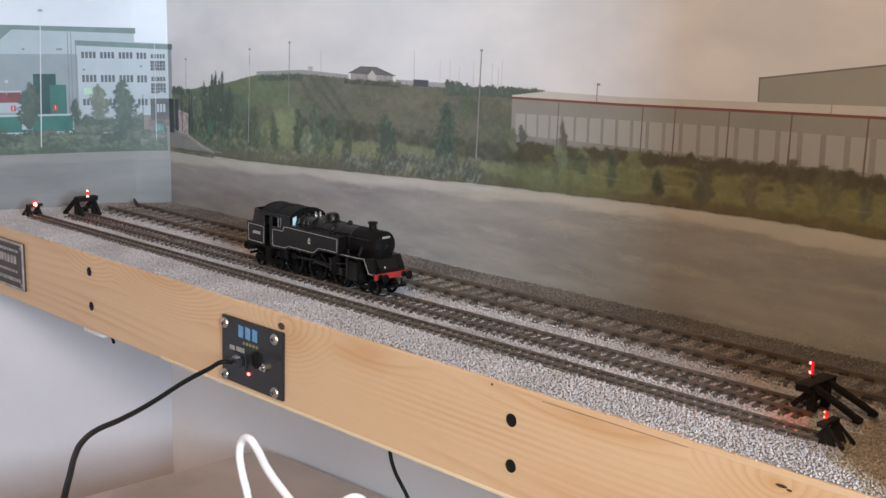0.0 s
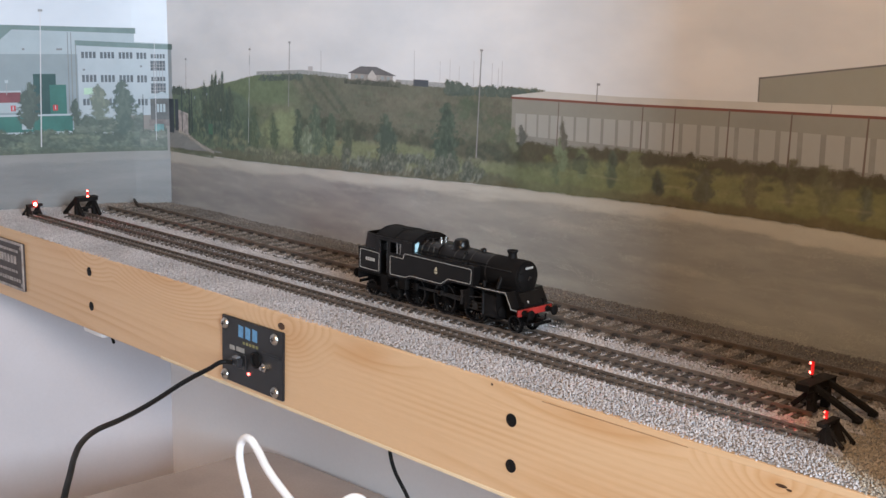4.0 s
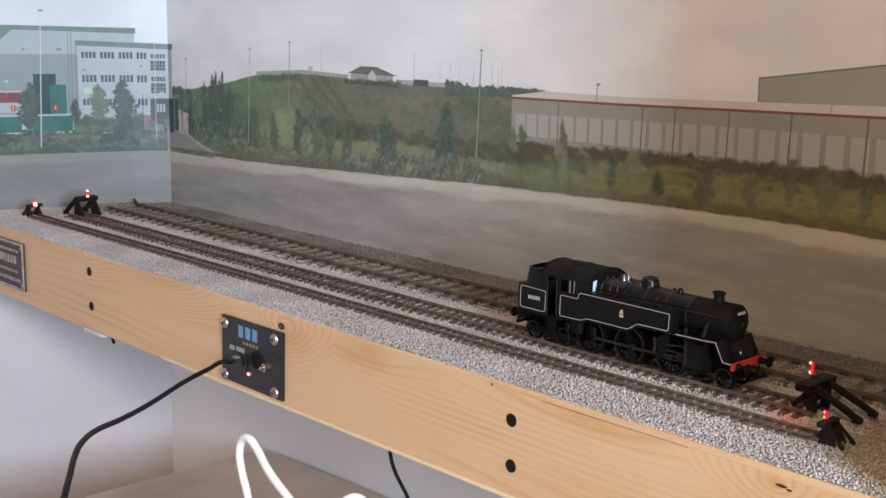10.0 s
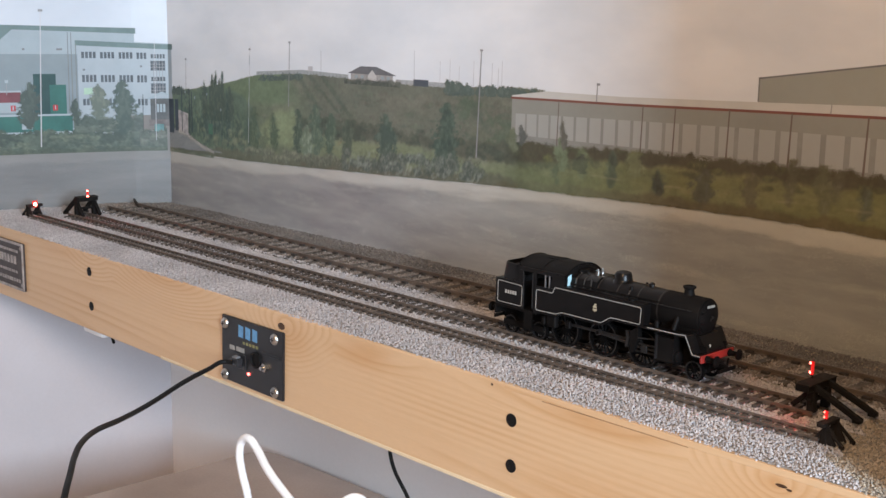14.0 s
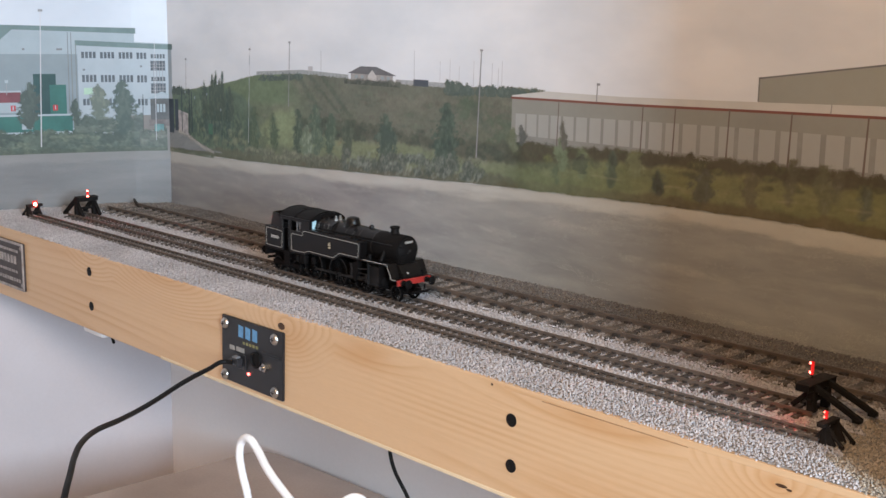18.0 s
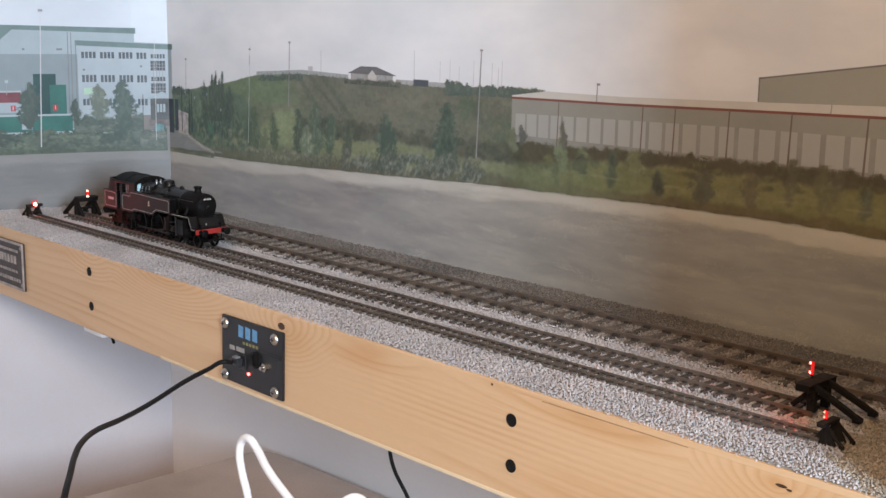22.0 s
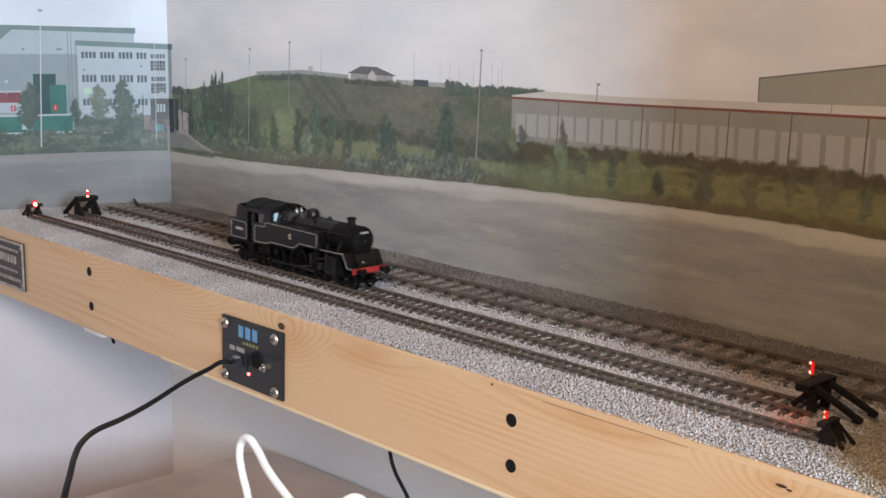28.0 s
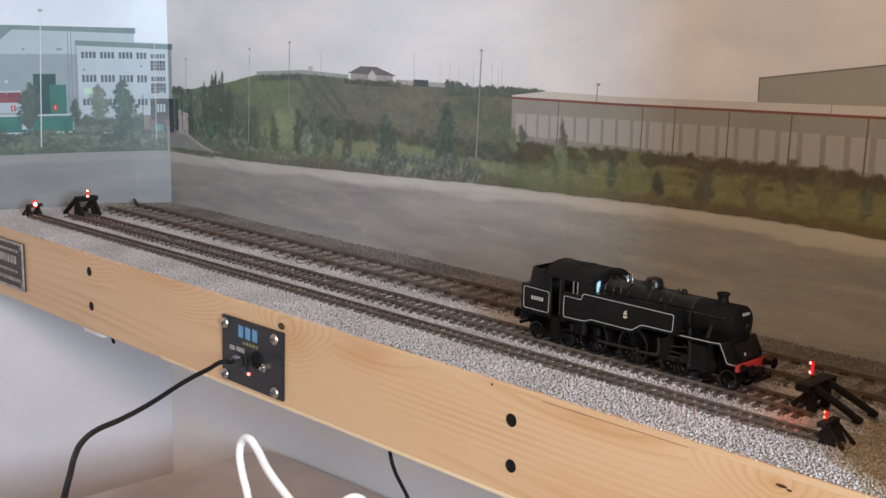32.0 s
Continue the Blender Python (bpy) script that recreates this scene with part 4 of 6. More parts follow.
FP.lay(FP.band(88 + 2 * (speckle(FP.U, FP.Z * 0, 20, 5, 12) - 0.5), 89.5 + 2 * (speckle(FP.U, FP.Z * 0, 20, 5, 12) - 0.5), 1.5) * ease((speckle(FP.U, FP.Z * 0, 16, 5, 13) - 0.5) * 4) * 0.25, (158, 146, 118))
FP.lay(FP.band(edge - 3, edge + 4 + 6 * speckle(FP.U, FP.Z, 14, 20, 15), 4) * 0.85, (92, 82, 60))
FP.lay(ease((-70 - FP.U) / 110) * ease((hedge_low - FP.Z) / 4) * 0.45, (108, 116, 88))
FP.grain(0.12, 8, 6, 61)
FP.grain(0.10, 2.4, 2.4, 62)
tall = np.zeros_like(FP.U)
for u, z1, w in ((-121, 112, 13), (28, 119, 9), (51, 117, 13), (-170, 117, 12), (-100, 113, 16), (-40, 114, 14), (110, 114, 16)):
    tall = np.maximum(tall, ease(1.3 - np.abs(FP.U - u) / (w / 2)) * ease((z1 - FP.Z) / 3) * 0.85)
FP.cover = np.maximum(ease((hedge_top - FP.Z) / 5.0 + 0.5), tall * ease(speckle(FP.U, FP.Z, 5, 4, 75) * 1.8 - 0.2)) * ease((FP.Z - edge - 1.2 * (speckle(FP.U, FP.Z * 0, 9, 5, 73) - 0.5)) / 1.5 + 0.5) * ease((FP.U + 236) / 40)
FP.ink = FP.ink * (np.array((1.06, 1.20, 1.30)) + ease((FP.U + 230) / 220)[..., None] * np.array((0.12, 0.02, -0.06)))
FP.hang("printed_field", BK, 5.2, "printed olive field with hedge and young trees")
for k, (u, z0, z1, w, d) in enumerate(((-212, 106, 121, 9, (92, 96, 92)), (-169, 106, 127, 7, (98, 98, 90)), (-222, 100, 118, 12, (104, 112, 92)))):
    lone_tree(BK, u, z0, z1, w, d, tuple(c + 14 for c in d), 31 + k, 5.6 + 0.1 * k, "printed slim tree before the warehouse", 0.6, 2.0)

# pale strip along the edge of the yard, and paler streaks over it
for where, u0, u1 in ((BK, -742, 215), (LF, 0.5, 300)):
    # side streaks in darker ink, to offset the stronger light on them
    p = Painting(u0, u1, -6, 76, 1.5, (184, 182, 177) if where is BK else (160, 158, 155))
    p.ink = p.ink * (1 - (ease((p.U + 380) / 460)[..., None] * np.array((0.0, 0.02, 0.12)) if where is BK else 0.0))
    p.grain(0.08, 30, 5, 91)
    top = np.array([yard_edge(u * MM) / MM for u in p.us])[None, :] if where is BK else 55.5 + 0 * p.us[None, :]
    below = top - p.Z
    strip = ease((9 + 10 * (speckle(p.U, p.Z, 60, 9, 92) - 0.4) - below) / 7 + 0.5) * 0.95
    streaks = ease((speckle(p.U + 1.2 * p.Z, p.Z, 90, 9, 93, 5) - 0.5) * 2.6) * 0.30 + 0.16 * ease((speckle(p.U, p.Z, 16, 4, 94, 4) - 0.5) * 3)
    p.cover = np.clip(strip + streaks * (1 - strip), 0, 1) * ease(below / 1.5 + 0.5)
    p.hang("printed_yard_streaks", where, 2.6, "printed pale strip and streaks of the yard")

# gateway beyond the corner
flat("printed_office_end", BK, -742.5, -735.4, 112, 165.5, 3, I_WHITE)
flat("printed_office_roof", BK, -742.5, -733.5, 165.4, 171.4, 3.2, I_ROOF)
I_NAVY = ink("print_navy", (0.075, 0.095, 0.120), 0.25)
I_GATE = ink("print_gate_panel", (0.50, 0.475, 0.48), 0.35, 200, 500)
p = Painting(-742.5, -640, 55, 90, 0.9, (146, 148, 150))
p.grain(0.1, 8, 3, 7)
p.cover = ease((p.line((-742, 76), (-720, 84), (-700, 72), (-655, 62)) - p.Z) / 2 + 0.5) * ease((p.Z - p.line((-742, 56.5), (-709, 56.5), (-655, 59))) / 3) * 0.8
p.hang("printed_path", BK, 6.2, "printed grey drive to the gateway")
p = Painting(-724, -655, 58, 84, 0.8, (176, 172, 168))
p.grain(0.1, 6, 3, 17)
middle = p.line((-724, 79), (-708, 76), (-690, 69), (-672, 63), (-655, 60))
p.cover = ease(1.4 - np.abs(p.Z - middle) / (2.0 + 1.4 * ease((-690 - p.U) / 30))) * 0.75
p.hang("printed_path_edge", BK, 6.4, "printed pale footpath to the gateway")
flat("printed_gate_panel", BK, -724, -704, line_through((-724, 80), (-704, 74)), line_through((-724, 101), (-704, 98)), 6.6, I_GATE, "printed gate")
flat("printed_gatehouse", BK, -742.5, -733, 75, 112, 6.8, I_NAVY, "printed dark gate pier")
flat("printed_gate_pier", BK, -730, -723.5, 78, 112, 6.8, I_NAVY, "printed dark gate pier")
for u, z in ((-716, 122), (-701, 124), (-696, 122)):
    pole(BK, u, 78, u, z, 1.6, 6.9, I_NAVY, "printed_gate_post")
for u, z in ((-709, 121), (-690, 116), (-666, 121), (-640, 106)):
    flat("printed_bright_spot", BK, u - 0.9, u + 0.9, z - 1.3, z + 1.3, 7.1, I_WHITE)
flat("printed_green_box", BK, -664, -656, 79, 90, 7.0, ink("print_green_box", (0.10, 0.20, 0.15), 0.3))
scrub(BK, -742, -655, 53.8, 57, 2.5, (108, 116, 102), (124, 130, 116), (136, 140, 124), 401, "printed_growth", 7.4, "printed low growth")

# ---- the side sheet: halls, office block, yard
flat("printed_hall", LF, 33.5, 300, 81, line_through((34, 183), (172, 186.8), (300, 190)), 1, I_GREYHALL, "printed grey hall")
flat("printed_hall_upper", LF, 33.5, 300, 160, line_through((34, 183), (172, 186.8), (300, 190)), 1.4, I_PALEHALL, "printed pale upper hall")
flat("printed_hall_roof", LF, 32, 300, line_through((32, 182), (172, 185.6), (300, 189)), line_through((32, 188), (172, 190), (300, 193)), 1.8, I_ROOF, "printed green-grey roof edge")
flat("printed_hall_gable", LF, 160, 300, line_through((160, 186), (176, 172), (300, 120)), line_through((160, 186.5), (300, 189)), 1.7, I_ROOF)
flat("printed_office", LF, 0, 94.5, 90, line_through((0, 165.6), (94, 169.5)), 2.2, I_WHITE, "printed white office block")
flat("printed_office_roof", LF, 0, 96.5, line_through((0, 165.4), (96, 169.2)), line_through((0, 171.6), (96, 175.4)), 2.6, I_ROOF, "printed green-grey roof edge")
flat("printed_office_gutter", LF, 0, 96.5, line_through((0, 170.8), (96, 174.6)), line_through((0, 171.8), (96, 175.6)), 2.8, I_PALEHALL)
for z0, z1 in ((154.6, 161.4), (129.2, 136.8), (104.2, 111.2)):
    for g0, g1 in ((90.6, 74.4), (70.8, 54.8), (51.0, 35.2), (31.8, 20.4)):
        k = 3 if g0 < 40 else 4
        w = (g0 - g1) / k
        for i in range(k):
            flat("printed_pane", LF, g0 - (i + 0.82) * w, g0 - (i + 0.10) * w, z0 + 0.012 * g0, z1 + 0.012 * g0, 3.0, I_PANE)
for z0, z1 in ((143, 152.5), (118, 128)):
    flat("printed_stair_glazing", LF, 1, 16.8, z0 - 0.5, z1 + 0.5, 3.0, I_PANE, "printed dark stair glazing")
for z0 in (155.6, 131.0):
    for i in range(5):
        flat("printed_pane", LF, 1.2 + i * 3.2, 3.5 + i * 3.2, z0, z0 + 4.6, 3.0, I_PANE)
for i in range(1, 5):
    pole(LF, 0.8 + i * 3.2, 117.5, 0.8 + i * 3.2, 153, 0.7, 3.4, I_POST, "printed_mullion")
for z in (120.8, 124.5, 146, 149.4):
    flat("printed_transom", LF, 1, 16.8, z - 0.3, z + 0.3, 3.3, I_POST)
for u in (96, 100.5, 104):
    pole(LF, u + 0.6, 97, u, 170 if u < 100 else 183, 1.1, 2.9, I_PIPE, "printed_downpipe")
flat("printed_green_sign", LF, 79.5, 89, 117, 124, 3.1, ink("print_green_sign", (0.42, 0.60, 0.46), 0.1), "printed pale green sign")
flat("printed_dark_door", LF, 118, 141.4, 90, 139.2, 2.0, I_DKTEAL, "printed dark green door")
flat("printed_container", LF, 107.5, 124.8, 90, 127.7, 2.4, I_TEAL, "printed green container")
flat("printed_van_body", LF, 154.8, 210, 99, 109.5, 2.0, I_PALEHALL)
flat("printed_van_side", LF, 154.8, 210, 109.5, 120.4, 2.1, I_REDB, "printed dark red building")
flat("printed_van_roof", LF, 154.4, 210, 120.2, 122, 2.2, I_WHITE)
flat("printed_green_fence", LF, 102, 300, 78, 95.2, 3.6, I_TEAL, "printed green fence")
flat("printed_fence_top", LF, 102, 300, 94.8, 96.8, 3.8, I_WHITE)
for u, a in ((119.5, 1.6), (163, 2.2)):
    flat("printed_red_sign", LF, u - 2.5, u + 2.5, 100.5, 106.5, 3.0, I_SIGN, "printed red sign")
    flat("printed_sign_bar", LF, u - a / 3, u + a / 3, 101.6, 105.6, 3.2, I_WHITE)
for u, z, w in ((88, 143.5, 1.2), (150, 165, 1.2), (113, 165, 3.0), (27, 147, 1.2)):
    flat("printed_wall_light", LF, u - w, u + w, z - 1, z + 1, 3.2, I_PIPE)
flat("printed_white_car", LF, 144, 155, 81, 86.6, 4.0, I_WHITE, "printed white car")
flat("printed_white_car", LF, 62, 90, 96, 100.5, 3.8, I_WHITE, "printed white car")
flat("printed_road", LF, 0, 40, 54.5, 94, 3.5, I_PATH)
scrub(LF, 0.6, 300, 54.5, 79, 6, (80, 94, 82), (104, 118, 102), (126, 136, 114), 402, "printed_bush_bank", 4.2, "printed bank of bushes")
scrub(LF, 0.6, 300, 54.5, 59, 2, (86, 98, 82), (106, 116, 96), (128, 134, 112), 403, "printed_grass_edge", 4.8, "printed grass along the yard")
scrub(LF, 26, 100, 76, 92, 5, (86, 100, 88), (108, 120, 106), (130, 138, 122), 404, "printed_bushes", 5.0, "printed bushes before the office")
for i, (u, z0, z1, w, d, l) in enumerate(((146, 82, 130, 23, (78, 92, 84), (96, 110, 98)), (73.5, 90, 127, 20, (112, 124, 110), (138, 146, 128)), (47.0, 74, 131, 25, (74, 92, 82), (96, 112, 98)), (98, 84, 112, 10, (70, 86, 76), (92, 106, 92)))):
    lone_tree(LF, u, z0, z1, w, d, l, 70 + i, 5.6 + 0.2 * i, "printed tree", 0.6)
pole(LF, 136, 62, 131, 206, 1.2, 7, I_MAST, "printed_lamp_post", "printed pale lamp post")
flat("printed_lamp_head", LF, 128.6, 133.4, 204, 206.5, 7.2, I_POST)
pole(LF, 169, 118, 168.6, 131, 0.8, 7, I_POST)
flat("printed_lamp_head", LF, 167, 170.4, 130, 133, 7.2, I_WHITE)
pole(LF, 26.5, 74, 26, 118, 0.8, 7, I_SHADE)
flat("printed_lamp_head", LF, 24.6, 27.4, 116.5, 119.5, 7.2, I_WHITE)
pole(LF, 12.5, 66, 12, 176, 0.6, 7, I_MAST)
flat("printed_hut", LF, 0, 18, 84, 112, 6.0, ink("print_hut_wall", (0.12, 0.13, 0.135), 0.2, 100, 400), "printed gate hut")
flat("printed_hut_roof", LF, 0, 21, line_through((0, 115.5), (5, 117.5), (20, 110.5)), line_through((0, 117), (5, 120), (20, 112.5)), 6.3, I_PALEHALL, "printed pale hut gable", 2)
for u in (2, 5.4, 8.8):
    flat("printed_hut_window", LF, u, u + 2.4, 97, 106, 6.3, I_PALEHALL)
flat("printed_wall", LF, 0, 20, 82, 89, 6.2, ink("print_low_wall", (0.19, 0.175, 0.175), 0.3, 100, 400))
flat("printed_cabin", LF, 4, 14, 76, 84, 6.6, ink("print_blue_car", (0.15, 0.30, 0.31), 0.3, 150, 400), "printed pale blue car")
scrub(LF, 0.6, 30, 60, 76, 3, (96, 108, 94), (124, 130, 116), (150, 152, 142), 406, "printed_verge", 6.8, "printed grass verge")

# ---------------------------------------------------------------- the tank engine
loco = group_root("tank_locomotive", "black lined model steam tank engine with red bufferbeam", "locomotive")
M_FRAME = mat("grey_window_frame", (0.16, 0.15, 0.15), 0.5, 0, 0.2)
M_BRASSY = mat("worn_pipe", (0.085, 0.075, 0.068), 0.4, 0.8, 0.2, 100, 900, 0.03)


M_WHEEL = mat("black_wheel", (0.0032, 0.0028, 0.0027), 0.6, 0, 0.3, 60, 900, 0.05, spec=0.07)
M_BAND = mat("worn_band", (0.035, 0.029, 0.026), 0.4, 0.3, 0.3, 100, 900, 0.03)


def lp(name, bm, material, label="", parent=None, smooth=False):
    return part(name, bm, material, parent or loco, label, MM, smooth)


def strip(bm, pts, width, y, closed=True):
    """A painted line along pts (x, z) on the side at y."""
    if closed:
        # rounded corners
        bent = []
        for i, p in enumerate(pts):
            o, before, after = Vector(p), Vector(pts[i - 1]), Vector(pts[(i + 1) % len(pts)])
            e, f = o + (before - o).normalized() * 1.3, o + (after - o).normalized() * 1.3
            bent += [tuple(e), tuple(o * 0.5 + (e + f) * 0.25), tuple(f)]
        pts = bent
    k = len(pts)
    for i in range(k if closed else k - 1):
        a, b = Vector(pts[i]), Vector(pts[(i + 1) % k])
        d = (b - a).normalized()
        nn = Vector((-d.y, d.x)) * width / 2
        a, b = a - d * width / 4, b + d * width / 4
        slab(bm, [tuple(a + nn), tuple(b + nn), tuple(b - nn), tuple(a - nn)], y - 0.12, y + 0.12 + 0.002 * i, "y")
    return bm


# frames and footplate
for s in (-1, 1):
    lp("main_frame", box(B(), -80, 80, s * 4.8 - 0.7, s * 4.8 + 0.7, 6, 20), M_MATT)
lp("footplate", box(B(), -81, -44, -17.0, 17.0, 18.2, 20, 0.3), M_MATT)
lp("bufferbeam", box(B(), 80.6, 82.2, -16.2, 16.2, 13.3, 17.6, 0.25), M_RED, "red bufferbeam")
lp("rear_bufferbeam", box(B(), -81.6, -80.2, -16.2, 16.2, 12.6, 18, 0.25), M_MATT)
tank_pts = [(-46, 19.9), (-27.2, 20.2), (-22.4, 22.2), (9.9, 21.8), (17.2, 26.4), (41.0, 26.6), (41.4, 40.0), (40.6, 40.6), (-30, 40.9), (-30, 36.6), (-46, 36.6)]
for s in (-1, 1):
    bm = slab(B(), tank_pts, s * 17.6, s * 11.0, "y")
    lp("side_tank", bm, M_BLACK, "black side tank")
    lp("tank_lining", strip(B(), [(-43.6, 21.8), (-26.4, 22.1), (-22, 24.0), (9.6, 23.6), (16.7, 28.2), (38.8, 28.2), (39.4, 38.4), (-28.3, 39.0), (-29.4, 35.0), (-43.5, 35.2)], 0.4, s * 17.6), M_LINE, "thin grey lining")
    # upswept footplate over the cylinders
    plate = [(41.5, 26.3), (71.0, 26.6), (75.8, 16.6), (81, 16.6), (81, 17.8), (77.0, 17.8), (71.8, 28.2), (41.5, 27.9)]
    lp("running_plate", slab(B(), plate, s * 17.7, s * 7.0, "y"), M_BLACK)
    lp("plate_lining", strip(B(), [(44.6, 27.6), (65, 27.7), (71.2, 28.1), (76.6, 17.8), (81.5, 17.7)], 0.42, s * 17.7, False), M_LINE, "thin grey lining")
    cyl = B()
    box(cyl, 51, 64.2, s * 11.5, s * 17.2, 9.6, 25.2, 1.6, 3)
    lp("cylinder", cyl, M_BLACK, smooth=True)
    lp("cylinder_cover", lathe(B(), [(3.6, 64.2), (3.6, 65.4), (1.2, 65.9)], "x", (0, s * 14.2, 13.5), 16), M_MATT, smooth=True)
    # bunker
    bk = [(-79.2, 20), (-54.5, 20), (-54.5, 37.4), (-79.2, 37.4)]
    lp("bunker_side", slab(B(), bk, s * 17.6, s * 16.6, "y"), M_BLACK)
    lp("bunker_lining", strip(B(), [(-77.3, 21.9), (-56.2, 21.7), (-55.7, 35.2), (-77.2, 36.0)], 0.4, s * 17.6), M_LINE, "thin grey lining")
    # cab side: waist panel, pillars and eave round the openings
    cab = B()
    slab(cab, [(-46, 36.6), (-30, 36.6), (-30, 37.6), (-46, 37.6)], s * 17.6, s * 16.8)
    slab(cab, [(-46.2, 37.4), (-43.6, 37.4), (-43.6, 47.6), (-46.2, 47.6)], s * 17.6, s * 16.8)
    slab(cab, [(-32.6, 37.4), (-20.2, 40.6), (-20.2, 47.6), (-30.2, 47.6)], s * 17.6, s * 16.8)
    slab(cab, [(-59.5, 45.4), (-20.2, 45.4), (-20.2, 48.0), (-59.5, 48.0)], s * 17.5, s * 16.7)
    slab(cab, [(-59.5, 37.4), (-55.4, 37.4), (-55.4, 46), (-59.5, 46)], s * 17.6, s * 16.8)
    lp("cab_side", cab, M_BLACK)
    for hx in (-54.4, -46.6):
        lp("cab_handrail", rod(B(), (hx, s * 17.9, 22), (hx, s * 17.9, 45), 0.3, seg=8), M_DARKSTEEL, "dull steel handrail")
    # steps, buffers
    lp("cab_step", box(box(box(B(), -54, -47, s * 16.6, s * 17.2, 7, 20), -54, -47, s * 14.5, s * 17.2, 7, 7.6), -54, -47, s * 14.5, s * 17.2, 13, 13.6), M_MATT)
    for e in (-1, 1):
        bx = 82.2 if e > 0 else -81.6
        bf = B()
        lathe(bf, [(2.2, bx), (2.2, bx + e * 0.8), (1.6, bx + e * 1.0), (1.5, bx + e * 4.2), (0.9, bx + e * 4.3), (0.9, bx + e * 6.0), (3.3, bx + e * 6.2), (3.3, bx + e * 6.8), (2.4, bx + e * 7.2)], "x", (0, s * 11.4, 15.2), 16)
        lp("buffer", bf, M_MATT, smooth=True)
lp("bunker_back", box(B(), -79.4, -78.4, -16.6, 16.6, 20, 37.4), M_BLACK)
# raised bunker lip with rounded rear corners, drawn in a little towards the top
lip = B()
outline = [(-58.5, -1.0), (-72.0, -1.0)] + [(-72.0 - 4.6 * math.sin(a), -1.0 + 0.34 * (1 - math.cos(a))) for a in (0.4, 0.8, 1.2, 1.57)]
outline += [(x, -w) for x, w in reversed(outline)]
loops = []
for inset, z in ((0.0, 37.2), (0.7, 43.0), (1.4, 48.4), (2.3, 48.4), (1.9, 37.2)):
    loops.append([lip.verts.new((x + inset * (x < -60), w * (16.4 - inset), z - 0.9 * (x > -60) * (z > 48))) for x, w in outline])
for a, b in zip(loops, loops[1:]):
    for i in range(len(outline) - 1):
        lip.faces.new((a[i], a[i + 1], b[i + 1], b[i]))
lp("bunker_coping", lip, M_BLACK, smooth=True)
lp("bunker_shelf", box(B(), -79.2, -58.5, -17.4, 17.4, 36.8, 37.5, 0.2), M_BLACK)
lp("bunker_floor", box(B(), -78.4, -56, -16.4, 16.4, 36, 37), M_MATT)
coal = B()
cr = random.Random(4)
for i in range(90):
    x, y = cr.uniform(-73, -60), cr.uniform(-11.5, 11.5)
    r = bmesh.ops.create_icosphere(coal, subdivisions=1, radius=cr.uniform(0.9, 1.7))
    bmesh.ops.transform(coal, matrix=Matrix.Translation((x, y, 41.5 + 3.5 * (1 - (y / 15) ** 2) + cr.uniform(-1, 1))) @ Matrix.Diagonal((1.2, 1, 0.8, 1)), verts=r["verts"])
box(coal, -73.5, -58, -12.5, 12.5, 37, 41)
lp("coal_load", coal, mat("coal", (0.012, 0.012, 0.013), 0.35, 0, 0.4, 200, 900, 0.2), "black coal in the bunker")
lp("cab_back", box(B(), -59.8, -58.9, -16.8, 16.8, 20, 49), M_BLACK)
# cab front plate with two spectacle windows
cf = B()
for s in (-1, 1):
    slab(cf, [(s * 16.8, 37), (s * 14.9, 37), (s * 14.6, 49.2), (s * 16.8, 47.6)], -20.2, -21.0, "x")
    slab(cf, [(s * 10.6, 37), (s * 14.9, 37), (s * 14.9, 40.9), (s * 10.6, 40.9)], -20.2, -21.0, "x")
    slab(cf, [(s * 10.6, 48.0), (s * 14.6, 46.8), (s * 14.6, 49.2), (s * 10.6, 51.2)], -20.2, -21.0, "x")
slab(cf, [(-10.6, 30), (10.6, 30), (10.6, 51.2), (0, 53), (-10.6, 51.2)], -20.2, -21.0, "x")
lp("cab_front", cf, M_BLACK)
# pale cyan base paints the light reflected in the cab glass
M_GLASS = mat("pale_reflecting_glass", (0.55, 0.75, 0.80), 0.12, 0, 0.05, 50, 500, 0)
M_GLASS.node_tree.nodes["Principled BSDF"].inputs["Transmission Weight"].default_value = 0.35
for s in (-1, 1):
    g = lp("spectacle_glass", slab(B(), [(s * 10.8, 40.9), (s * 14.7, 40.9), (s * 14.6, 46.8), (s * 10.8, 47.9)], -20.5, -20.7, "x"), M_GLASS, "cab window with its reflection in pale colour")
    g.visible_shadow = False
    for fx in (-36.4, -33.0):
        lp("side_window_frame", box(B(), fx - 0.35, fx + 0.35, min(s * 16.9, s * 17.5), max(s * 16.9, s * 17.5), 37.6, 45.6), M_FRAME, "grey window frame")
# roof
roof = B()
arc = []
for i in range(17):
    a = -1 + 2 * i / 16
    y = 17.5 * a
    arc.append((y, 53.6 - 6.2 * abs(a) ** 2.4))
slab(roof, arc + [(y * 0.985, z - 0.7) for y, z in reversed(arc)], -61, -19.6, "x")
lp("cab_roof", roof, M_MATT, "matt black curved cab roof", smooth=True)
lp("roof_ventilator", box(B(), -46, -36, -4, 4, 53, 53.8, 0.2), M_MATT)
for rx in (-60.6, -40.5, -20.0):
    rib = [(y, z + 0.35) for y, z in arc]
    lp("roof_rib", slab(B(), rib + [(y * 0.985, z - 0.5) for y, z in reversed(arc)], rx - 0.35, rx + 0.35, "x"), M_MATT, smooth=True)
